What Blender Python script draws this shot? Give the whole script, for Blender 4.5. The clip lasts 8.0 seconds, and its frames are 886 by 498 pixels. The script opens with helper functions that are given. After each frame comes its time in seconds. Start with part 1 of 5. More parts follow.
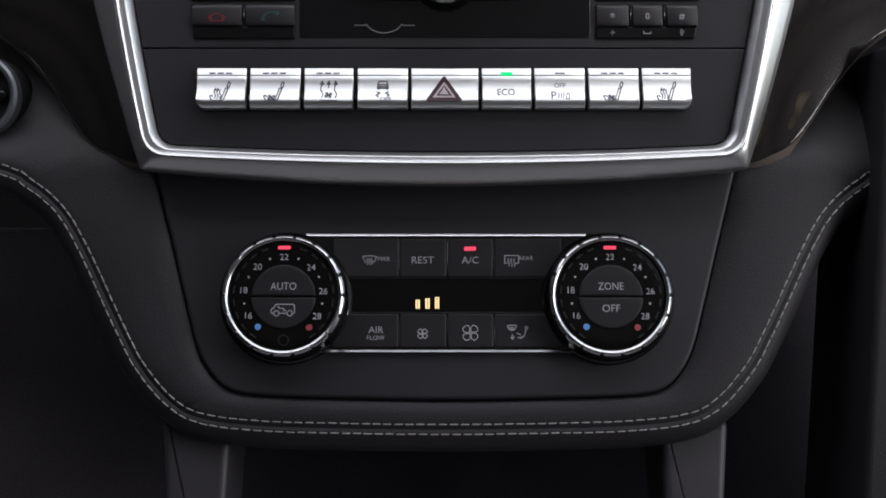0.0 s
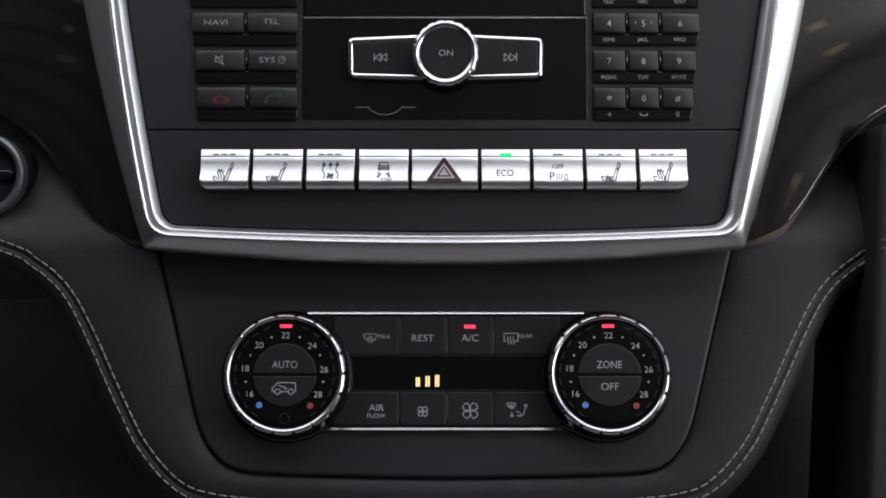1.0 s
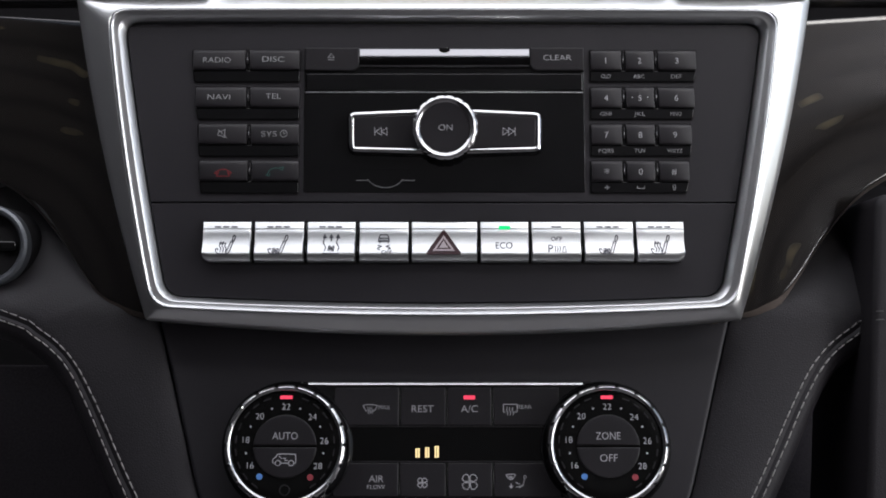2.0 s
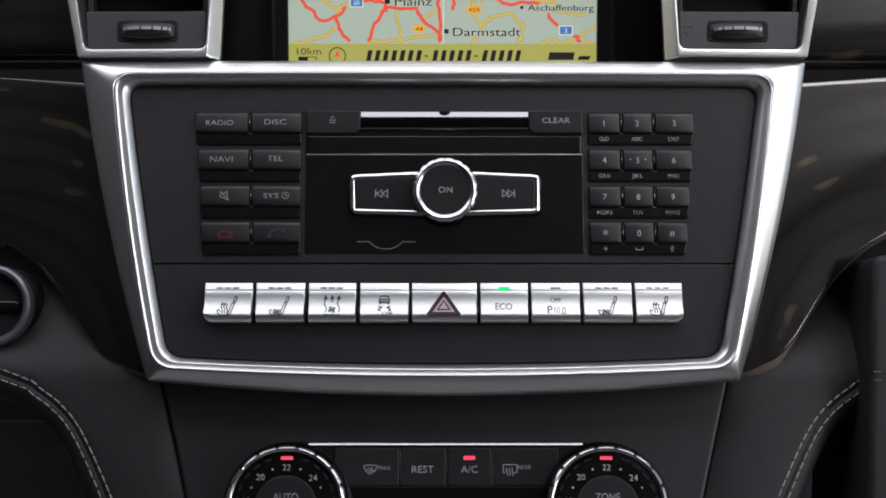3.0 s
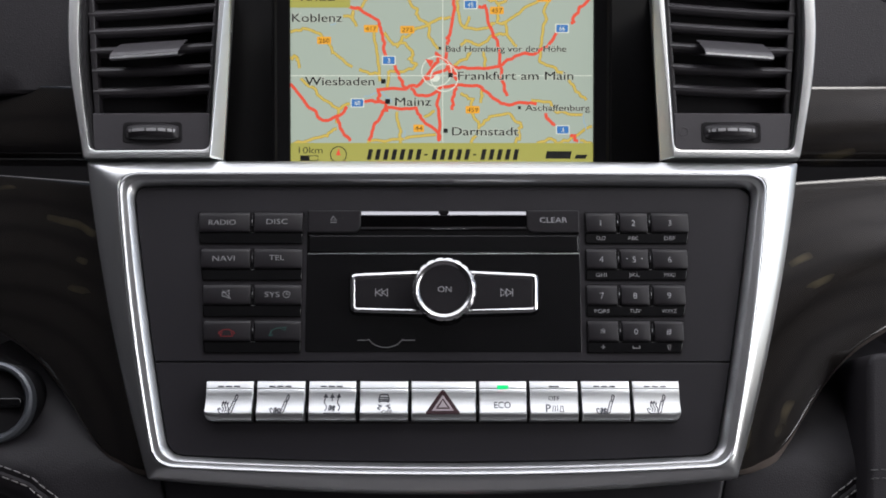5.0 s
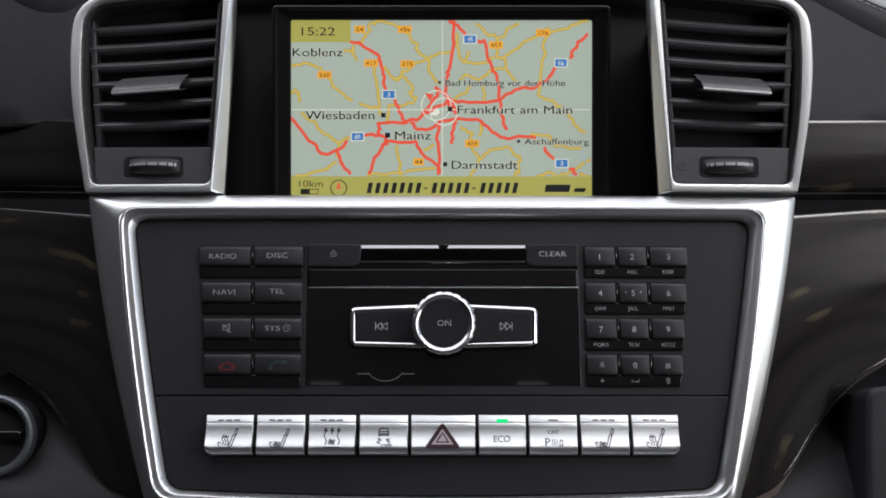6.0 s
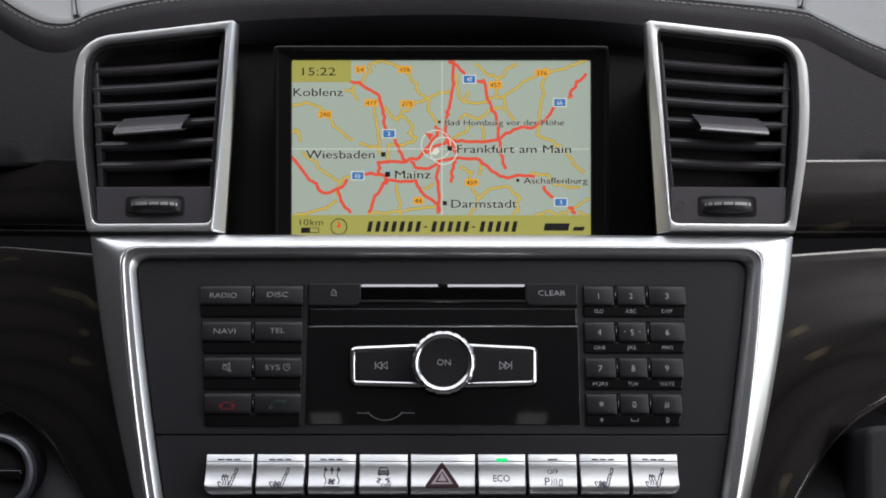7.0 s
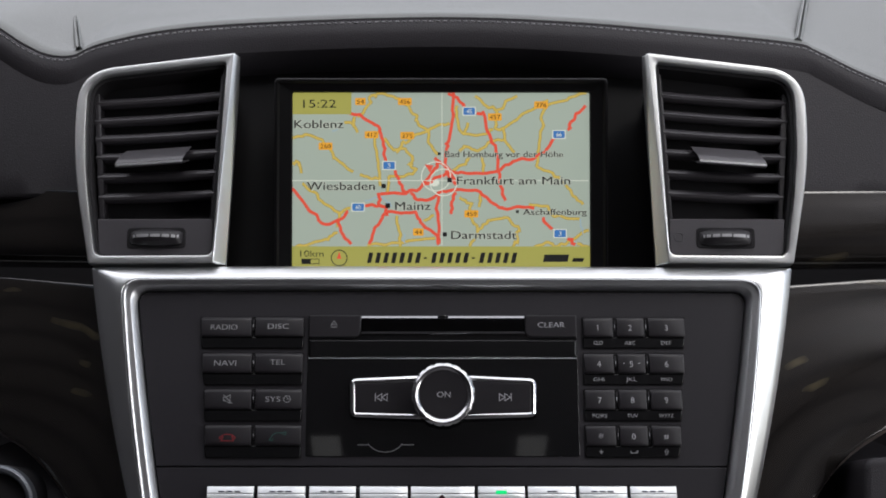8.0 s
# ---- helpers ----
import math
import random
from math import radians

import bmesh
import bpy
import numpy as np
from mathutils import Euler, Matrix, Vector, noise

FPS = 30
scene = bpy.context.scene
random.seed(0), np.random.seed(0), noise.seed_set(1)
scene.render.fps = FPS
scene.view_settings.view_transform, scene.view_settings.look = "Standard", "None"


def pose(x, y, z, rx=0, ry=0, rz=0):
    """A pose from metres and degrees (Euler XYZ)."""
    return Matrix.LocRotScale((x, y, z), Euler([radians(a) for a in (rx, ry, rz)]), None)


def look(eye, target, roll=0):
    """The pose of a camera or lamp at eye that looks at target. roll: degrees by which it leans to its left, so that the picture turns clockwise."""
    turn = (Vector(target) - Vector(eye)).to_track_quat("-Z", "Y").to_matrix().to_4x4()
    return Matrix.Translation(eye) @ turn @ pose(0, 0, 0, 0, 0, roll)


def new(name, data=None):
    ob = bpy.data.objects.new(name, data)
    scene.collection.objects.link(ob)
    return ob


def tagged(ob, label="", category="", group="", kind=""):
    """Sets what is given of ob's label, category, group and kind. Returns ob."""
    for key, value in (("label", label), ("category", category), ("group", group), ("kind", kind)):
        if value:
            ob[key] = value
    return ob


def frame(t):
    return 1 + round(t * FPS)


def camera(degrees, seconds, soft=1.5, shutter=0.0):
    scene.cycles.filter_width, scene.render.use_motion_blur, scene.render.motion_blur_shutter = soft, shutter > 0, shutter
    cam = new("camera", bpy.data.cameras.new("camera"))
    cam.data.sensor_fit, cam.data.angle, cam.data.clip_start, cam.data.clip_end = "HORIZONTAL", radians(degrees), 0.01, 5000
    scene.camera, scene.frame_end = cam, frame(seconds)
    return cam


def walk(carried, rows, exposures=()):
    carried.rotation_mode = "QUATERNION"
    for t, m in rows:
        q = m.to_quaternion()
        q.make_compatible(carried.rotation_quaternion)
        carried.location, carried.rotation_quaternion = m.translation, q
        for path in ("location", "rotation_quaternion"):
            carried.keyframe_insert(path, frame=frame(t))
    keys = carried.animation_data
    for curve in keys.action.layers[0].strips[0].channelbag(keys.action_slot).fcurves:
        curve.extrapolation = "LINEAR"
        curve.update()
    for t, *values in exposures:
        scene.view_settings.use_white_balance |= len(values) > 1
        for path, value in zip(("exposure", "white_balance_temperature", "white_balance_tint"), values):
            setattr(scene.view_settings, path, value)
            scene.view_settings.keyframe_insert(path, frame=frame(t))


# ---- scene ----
cam = camera(40.0, 8.0, soft=1.8)
EYE, TILT = 0.90, -27.0
ROOT = pose(0, 0, EYE, TILT, 0, 0)
ROWS = [
    (0.0, 0.00000, 0.00000, 0.00000, 0.000, 0.000),
    (0.5, 0.00002, -0.00333, 0.00610, 1.299, 0.003),
    (1.0, -0.00002, -0.00638, 0.01198, 2.457, -0.003),
    (1.5, -0.00012, -0.00950, 0.01776, 3.622, -0.023),
    (3.0, -0.00042, -0.01770, 0.03321, 6.470, -0.059),
    (3.5, -0.00061, -0.02050, 0.03792, 7.355, -0.073),
    (4.0, -0.00051, -0.02291, 0.04185, 8.110, -0.081),
    (4.5, -0.00018, -0.02519, 0.04555, 8.850, -0.054),
    (6.0, 0.00026, -0.03055, 0.05409, 10.470, -0.048),
    (6.5, 0.00035, -0.03251, 0.05655, 11.085, -0.051),
    (7.0, 0.00043, -0.03448, 0.05952, 11.727, -0.047),
    (7.5, 0.00053, -0.03662, 0.06243, 12.261, -0.039),
    (8.0, 0.00065, -0.03844, 0.06524, 12.611, -0.032),
]
walk(cam, [(t, ROOT @ pose(x, y, z, 90 + pitch, 0, yaw)) for t, x, y, z, pitch, yaw in ROWS],
     exposures=[(0.0, 0.48), (4.5, 0.48), (8.0, 0.26)])

# ---- light: overcast sky, and the light of the window openings ----
world = bpy.data.worlds.new("sky")
scene.world = world
world.use_nodes = True
wn = world.node_tree.nodes
sky = wn.new("ShaderNodeTexSky")
sky.sky_type, sky.sun_disc = "NISHITA", False
sky.sun_elevation, sky.sun_rotation = radians(55), radians(140)
wn["Background"].inputs[1].default_value = 0.10
overcast = wn.new("ShaderNodeHueSaturation")
overcast.inputs["Saturation"].default_value = 0.55
world.node_tree.links.new(sky.outputs[0], overcast.inputs["Color"])
world.node_tree.links.new(overcast.outputs[0], wn["Background"].inputs[0])
sun = new("sun", bpy.data.lights.new("sun", "SUN"))
sun.data.energy, sun.data.angle, sun.data.color = 0.6, radians(20), (1.0, 0.97, 0.93)
sun.matrix_basis = look((1.0, -1.2, 2.6), (0, 0, 0))


def window_light(name, eye, target, width, height, watts, color):
    lamp = new(name, bpy.data.lights.new(name, "AREA"))
    lamp.data.shape, lamp.data.size, lamp.data.size_y = "RECTANGLE", width, height
    lamp.data.energy, lamp.data.color = watts, color
    lamp.matrix_basis = look(eye, target)
    return lamp


window_light("windscreen_light", (0, 0.725, 1.235), (0, 0.355, 0.305), 1.35, 1.0, 5.8, (0.975, 0.96, 1.0))
window_light("window_light", (0.80, 0.12, 1.02), (0, 0.12, 1.02), 0.24, 0.76, 3.3, (1.0, 0.985, 1.0))
for x in (-0.18, 0.14):
    window_light("reading_lamp", (x, -0.62, 1.415), (x, -0.62, 0.0), 0.045, 0.07, 0.005, (1.0, 1.0, 1.0))

# ---- materials ----


def mat(name, color, rough=0.5, metal=0.0, vary=0.15, grain=900.0, blotch=18.0, bump=0.0, bump_scale=2500.0,
        stretch=(1, 1, 1), spec=0.5, coat=0.0, cells=False, rough_vary=0.12):
    """A surface with variation of tone and gloss at two scales and a fine relief."""
    m = bpy.data.materials.new(name)
    m.use_nodes = True
    nt, n = m.node_tree, m.node_tree.nodes
    b = n["Principled BSDF"]
    b.inputs["Metallic"].default_value = metal
    b.inputs["Specular IOR Level"].default_value = spec
    b.inputs["Coat Weight"].default_value = coat
    b.inputs["Coat Roughness"].default_value = 0.04
    tc, mp = n.new("ShaderNodeTexCoord"), n.new("ShaderNodeMapping")
    mp.inputs["Scale"].default_value = stretch
    nt.links.new(tc.outputs["Object"], mp.inputs[0])
    fine, wide, mix = n.new("ShaderNodeTexNoise"), n.new("ShaderNodeTexNoise"), n.new("ShaderNodeMath")
    fine.inputs["Scale"].default_value, wide.inputs["Scale"].default_value = grain, blotch
    fine.inputs["Detail"].default_value = wide.inputs["Detail"].default_value = 4
    nt.links.new(mp.outputs[0], fine.inputs[0])
    nt.links.new(tc.outputs["Object"], wide.inputs[0])
    mix.operation = "ADD"
    nt.links.new(fine.outputs[0], mix.inputs[0])
    nt.links.new(wide.outputs[0], mix.inputs[1])
    ramp = n.new("ShaderNodeMapRange")
    ramp.inputs[1].default_value, ramp.inputs[2].default_value = 0.6, 1.4
    ramp.inputs[3].default_value, ramp.inputs[4].default_value = 1 - vary, 1 + vary
    nt.links.new(mix.outputs[0], ramp.inputs[0])
    tone = n.new("ShaderNodeVectorMath")
    tone.operation = "SCALE"
    tone.inputs[0].default_value = color
    nt.links.new(ramp.outputs[0], tone.inputs["Scale"])
    nt.links.new(tone.outputs[0], b.inputs["Base Color"])
    rr = n.new("ShaderNodeMapRange")
    rr.inputs[1].default_value, rr.inputs[2].default_value = 0.6, 1.4
    rr.inputs[3].default_value, rr.inputs[4].default_value = rough * (1 - rough_vary), rough * (1 + rough_vary)
    nt.links.new(mix.outputs[0], rr.inputs[0])
    nt.links.new(rr.outputs[0], b.inputs["Roughness"])
    if bump:
        bp = n.new("ShaderNodeBump")
        bp.inputs["Strength"].default_value = bump
        bp.inputs["Distance"].default_value = 0.0004
        if cells:
            tex = n.new("ShaderNodeTexVoronoi")
            tex.inputs["Scale"].default_value = bump_scale
            tex.feature = "DISTANCE_TO_EDGE"
        else:
            tex = n.new("ShaderNodeTexNoise")
            tex.inputs["Scale"].default_value = bump_scale
        nt.links.new(mp.outputs[0], tex.inputs[0])
        nt.links.new(tex.outputs[0], bp.inputs["Height"])
        nt.links.new(bp.outputs[0], b.inputs["Normal"])
    return m


def glow(name, color, strength):
    m = bpy.data.materials.new(name)
    m.use_nodes = True
    b = m.node_tree.nodes["Principled BSDF"]
    b.inputs["Base Color"].default_value = (*[0.2 * c for c in color], 1)
    b.inputs["Emission Color"].default_value = (*color, 1)
    b.inputs["Emission Strength"].default_value = strength
    b.inputs["Roughness"].default_value = 0.35
    return m


PLASTIC = mat("black_soft_plastic", (0.0180, 0.0163, 0.0200), 0.52, bump=0.10, bump_scale=1800, spec=0.4)
KEYPLASTIC = mat("black_key_plastic", (0.0138, 0.0122, 0.0146), 0.42, bump=0.04, spec=0.4)
GLOSS = mat("piano_black", (0.004, 0.004, 0.0045), 0.035, vary=0.05, rough_vary=0.3)
DARKGLASS = mat("dark_display_glass", (0.003, 0.003, 0.003), 0.22, vary=0.05, spec=0.25)
ALU = mat("brushed_aluminium", (0.70, 0.71, 0.71), 0.32, 1.0, vary=0.02, grain=400, stretch=(1, 14, 14), bump=0.012, bump_scale=900, rough_vary=0.03)
ALUDARK = mat("satin_aluminium", (0.66, 0.67, 0.68), 0.34, 1.0, vary=0.04)
SWITCH = mat("silver_switch", (0.69, 0.705, 0.71), 0.36, 1.0, vary=0.03, grain=500, stretch=(1, 10, 10), bump=0.02, bump_scale=900)
BANDMETAL = mat("satin_band", (0.64, 0.65, 0.66), 0.34, 1.0, vary=0.03, grain=120, rough_vary=0.03)
CHROME = mat("chrome", (0.64, 0.64, 0.65), 0.15, 1.0, vary=0.03)
RINGMETAL = mat("satin_chrome", (0.58, 0.58, 0.59), 0.20, 1.0, vary=0.03)
LIDMETAL = mat("dark_mirror_lid", (0.29, 0.29, 0.30), 0.04, 1.0, vary=0.03)
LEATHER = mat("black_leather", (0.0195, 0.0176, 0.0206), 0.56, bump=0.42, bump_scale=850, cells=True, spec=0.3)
# pad leather paler than the band: window brightness is in its colour
PADLEATHER = mat("window_lit_leather", (0.088, 0.092, 0.088), 0.46, vary=0.22, blotch=25, bump=0.5, bump_scale=520, cells=True, spec=0.5)
THREAD = mat("grey_thread", (0.30, 0.29, 0.285), 0.8, vary=0.25, grain=4000)
DIMTHREAD = mat("dim_thread", (0.075, 0.072, 0.074), 0.8, vary=0.25, grain=4000)
DARKTHREAD = mat("dark_thread", (0.19, 0.185, 0.19), 0.8, vary=0.25, grain=4000)
WOOD = mat("dark_lacquered_wood", (0.022, 0.019, 0.017), 0.11, vary=0.5, grain=60, blotch=12, stretch=(1, 6, 1), coat=0.35, rough_vary=0.2)
BEZEL = mat("satin_black_bezel", (0.0042, 0.0040, 0.0044), 0.36, spec=0.12)


def painted_reflections(m):
    """Cabin reflections painted into the wood colour: dark rings and sparse golden streaks."""
    n, link = m.node_tree.nodes, m.node_tree.links.new
    rings, tone, spots, gate, gold, mult, mixer = [n.new("ShaderNode" + k) for k in ("TexWave", "ValToRGB", "TexNoise", "MapRange", "MapRange", "Math", "Mix")]
    rings.wave_type, rings.rings_direction = "RINGS", "Z"
    for key, value in (("Scale", 21.0), ("Distortion", 2.6), ("Detail", 3.0), ("Detail Scale", 0.9), ("Detail Roughness", 0.6)):
        rings.inputs[key].default_value = value
    ramp = tone.color_ramp
    ramp.elements[0].color = (0.0085, 0.0074, 0.0068, 1)
    ramp.elements[1].color = (0.0140, 0.0121, 0.0108, 1)
    ramp.elements[1].position = 0.55
    ramp.elements.new(0.22).color = (0.0118, 0.0102, 0.0092, 1)
    spots.inputs["Scale"].default_value = 26.0
    gate.inputs[1].default_value, gate.inputs[2].default_value = 0.57, 0.66
    gold.inputs[1].default_value, gold.inputs[2].default_value = 0.80, 0.96
    mult.operation, mixer.data_type = "MULTIPLY", "RGBA"
    coord = n["Texture Coordinate"].outputs["Object"]
    link(coord, rings.inputs[0])
    link(coord, spots.inputs[0])
    link(rings.outputs["Fac"], tone.inputs[0])
    link(spots.outputs[0], gate.inputs[0])
    link(rings.outputs["Fac"], gold.inputs[0])
    link(gate.outputs[0], mult.inputs[0])
    link(gold.outputs[0], mult.inputs[1])
    link(mult.outputs[0], mixer.inputs["Factor"])
    link(tone.outputs[0], mixer.inputs[6])
    mixer.inputs[7].default_value = (0.075, 0.062, 0.038, 1)
    link(mixer.outputs[2], n["Principled BSDF"].inputs["Base Color"])


# reflected arcs and golden glints go into the base colour
painted_reflections(WOOD)
WOODEDGE = mat("cut_wood_edge", (0.12, 0.098, 0.086), 0.30, vary=0.35, grain=300, stretch=(1, 6, 1))
SLATMAT = mat("vent_plastic", (0.029, 0.0265, 0.030), 0.38, spec=0.5, bump=0.05)
VOID = mat("dark_lining", (0.013, 0.0122, 0.0135), 0.8, spec=0.2)
CARPET = mat("dark_carpet", (0.060, 0.055, 0.062), 0.95, vary=0.35, grain=700, blotch=14, bump=0.6, bump_scale=900, spec=0.1)
GREYPLASTIC = mat("dark_grey_plastic", (0.036, 0.033, 0.038), 0.5, bump=0.12, bump_scale=1600)
# unseen left side, made dark so the trim reflects less
DARKSIDE = mat("dark_unseen_side", (0.030, 0.028, 0.031), 0.7, bump=0.1)
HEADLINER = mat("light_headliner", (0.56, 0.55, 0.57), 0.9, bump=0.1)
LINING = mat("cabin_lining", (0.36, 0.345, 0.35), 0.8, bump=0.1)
PRINT = mat("white_print", (0.36, 0.36, 0.38), 0.6, vary=0.08)
DIMPRINT = mat("grey_print", (0.27, 0.27, 0.28), 0.6, vary=0.08)
DARKPRINT = mat("dark_print", (0.045, 0.048, 0.060), 0.55, vary=0.1)
REDPRINT = mat("red_print", (0.20, 0.012, 0.015), 0.6)
GREENPRINT = mat("green_print", (0.02, 0.085, 0.075), 0.6)
BLUEDOT = mat("blue_paint", (0.10, 0.26, 0.62), 0.5)
REDDOT = mat("red_paint", (0.30, 0.045, 0.06), 0.5)
TABMAT = mat("satin_tab_plastic", (0.060, 0.057, 0.062), 0.33)
RIBPAINT = mat("dull_silver_paint", (0.30, 0.30, 0.31), 0.5, 0.3)
RINGPAINT = mat("blue_grey_satin_paint", (0.125, 0.134, 0.150), 0.36, 0.5)
HAZARDRED = mat("hazard_lens", (0.030, 0.006, 0.010), 0.3)
HAZARDLINE = mat("hazard_line", (0.42, 0.36, 0.38), 0.5)
RED_LED = glow("red_indicator", (0.90, 0.06, 0.12), 0.85)
GREEN_LED = glow("green_indicator", (0.0, 0.75, 0.22), 0.8)
AMBER_LED = glow("amber_display", (0.95, 0.72, 0.36), 0.85)
MAPGROUND = glow("map_ground", (0.435, 0.505, 0.43), 0.56)
MAPHALO = glow("map_name_halo", (0.50, 0.54, 0.46), 0.62)
MAPCASE = glow("map_road_casing", (0.42, 0.36, 0.10), 0.44)
MAPROAD = glow("map_motorway", (0.74, 0.088, 0.050), 0.68)
MAPMINOR = glow("map_minor_road", (0.62, 0.45, 0.10), 0.64)
MAPBAR = glow("map_status_bar", (0.40, 0.385, 0.095), 0.62)
MAPORANGE = glow("map_orange_shield", (0.80, 0.38, 0.04), 0.66)
MAPBLUE = glow("map_blue_shield", (0.05, 0.18, 0.46), 0.66)
MAPWHITE = glow("map_white", (0.68, 0.71, 0.62), 0.7)
MAPWATER = glow("map_water", (0.28, 0.40, 0.50), 0.75)
INK = mat("screen_ink", (0.012, 0.012, 0.012), 0.4)

# ---- building helpers; lengths of the dashboard are in millimetres ----


def face_frame(x, y, z, lean):
    """Axes of a console face: u right, v up in the face, w out of it. lean: degrees by which its top tips away."""
    a = radians(lean)
    m = Matrix(((1, 0, 0, x), (0, math.sin(a), -math.cos(a), y), (0, math.cos(a), math.sin(a), z), (0, 0, 0, 1)))
    for k in range(3):
        m[k][3] *= 0.001
    return m


RADIO = face_frame(0.4, 549, 110, 0)
CLIMATE = face_frame(1.0, 559, -18, 9.5)
SCREEN = face_frame(0, 571, 247, -11)
VENT = face_frame(0, 546, 245, 0)
DASH = face_frame(0, 0, 0, 0)
ORG = {}


def mesh_of(name, bm, material, org):
    bmesh.ops.recalc_face_normals(bm, faces=bm.faces)
    bm.transform(Matrix.Scale(0.001, 4) @ Matrix.Translation(-Vector(org)))
    me = bpy.data.meshes.new(name)
    bm.to_mesh(me)
    bm.free()
    me.materials.append(material)
    me.polygons.foreach_set("use_smooth", [True] * len(me.polygons))
    me.set_sharp_from_angle(angle=radians(32))
    return me


def thing(name, face, org, label, category, group="", kind="", bm=None, material=None):
    """A top-level thing at org on a face: an Empty, or a mesh when bm is given."""
    ob = new(name, mesh_of(name, bm, material, org) if bm else None)
    ob.matrix_basis = ROOT @ face @ Matrix.Translation(Vector(org) * 0.001)
    ORG[ob] = org
    return tagged(ob, label, category, group, kind)


def part(name, bm, material, parent, label=""):
    ob = new(name, mesh_of(name, bm, material, ORG[parent]))
    ob.parent = parent
    ORG[ob] = ORG[parent]
    return tagged(ob, label)


def loft(loops, closed=True, cap0=False, cap1=False, bm=None):
    bm = bm or bmesh.new()
    rows = [[bm.verts.new(p) for p in loop] for loop in loops]
    n = len(rows[0])
    for a, b in zip(rows, rows[1:]):
        for k in range(n if closed else n - 1):
            bm.faces.new((a[k], a[(k + 1) % n], b[(k + 1) % n], b[k]))
    if cap0:
        bm.faces.new(rows[0])
    if cap1:
        bm.faces.new(rows[-1])
    return bm


def area(poly):
    return sum(a[0] * b[1] - b[0] * a[1] for a, b in zip(poly, poly[1:] + poly[:1])) / 2


def inset(poly, d):
    """The outline moved inwards by d; corners rounder than d stay round, tighter ones close to a point."""
    s = 1 if area(poly) > 0 else -1
    n = len(poly)
    pts = [Vector(p) for p in poly]
    way = [(pts[(k + 1) % n] - pts[k]).normalized() for k in range(n)]
    out = []
    for k in range(n):
        e, f = way[k - 1], way[k]
        m = Vector((-e.y - f.y, e.x + f.x)) * s
        m = m / max(m.length_squared / 2, 0.35) if m.length > 1e-6 else Vector((-e.y, e.x)) * s
        out.append(pts[k] + m * d)
    back = [(out[(k + 1) % n] - out[k]).dot(way[k]) < 0 for k in range(n)]
    if any(back) and not all(back):
        first = next(k for k in range(n) if back[k] and not back[k - 1])
        k = first
        while k < first + n:
            if not back[k % n]:
                k += 1
                continue
            end = k
            while back[end % n]:
                end += 1
            a, b, da, db = out[k % n], out[end % n], way[(k - 1) % n], way[end % n]
            cross = da.x * db.y - da.y * db.x
            if abs(cross) > 1e-4:
                t = ((b.x - a.x) * db.y - (b.y - a.y) * db.x) / cross
                for q in range(k, end + 1):
                    out[q % n] = a + da * t
            k = end + 1
    return [tuple(p) for p in out]


def rounded(corners, r, n=4):
    """Outline with rounded corners; r: one radius or one for each corner."""
    rs = r if isinstance(r, (list, tuple)) else [r] * len(corners)
    out = []
    for k, c in enumerate(corners):
        p, a, b = Vector(c), Vector(corners[k - 1]), Vector(corners[(k + 1) % len(corners)])
        if rs[k] <= 0:
            out.append(tuple(p))
            continue
        da, db = (a - p), (b - p)
        s, e = p + da.normalized() * min(rs[k], da.length * 0.49), p + db.normalized() * min(rs[k], db.length * 0.49)
        for i in range(n + 1):
            t = i / n
            out.append(tuple(s * (1 - t) ** 2 + p * 2 * t * (1 - t) + e * t * t))
    return out


def rect(u0, v0, u1, v1):
    return [(u0, v0), (u1, v0), (u1, v1), (u0, v1)]


def at_w(poly, w):
    return [(u, v, w) for u, v in poly]


def slab(poly, w0, w1, edge=0.4, bm=None, steps=3):
    """A plate from w0 out to w1 with a rounded front edge."""
    loops = [at_w(poly, w0), at_w(poly, w1 - edge)]
    for k in range(1, steps + 1):
        a = math.pi / 2 * k / steps
        loops.append(at_w(inset(poly, edge * (1 - math.cos(a))), w1 - edge + edge * math.sin(a)))
    loops.append(at_w(inset(poly, edge * 1.3 + 0.02), w1))
    return loft(loops, cap0=True, cap1=True, bm=bm)


def lathe(profile, cu, cv, n=64, bm=None, notch=None, cap=True):
    """A turned part about the w axis; profile rows of radius, w. notch: count, depth and the rows it cuts."""
    loops = []
    for k, (r, w) in enumerate(profile):
        loop = []
        for i in range(n):
            rr = r
            if notch and k in notch[2] and (i % (n // notch[0])) == 0:
                rr = r - notch[1]
            a = 2 * math.pi * i / n
            loop.append((cu + rr * math.cos(a), cv + rr * math.sin(a), w))
        loops.append(loop)
    return loft(loops, cap0=cap, cap1=cap, bm=bm)


def smooth_line(points, n=6):
    """A smooth line through points of any dimension."""
    pts = [Vector(p) for p in points]
    pts = [2 * pts[0] - pts[1]] + pts + [2 * pts[-1] - pts[-2]]
    out = []
    for a, b, c, d in zip(pts, pts[1:], pts[2:], pts[3:]):
        for i in range(n):
            t = i / n
            out.append(0.5 * (2 * b + (c - a) * t + (2 * a - 5 * b + 4 * c - d) * t * t + (3 * b - a - 3 * c + d) * t ** 3))
    return [tuple(p) for p in out + [pts[-2]]]


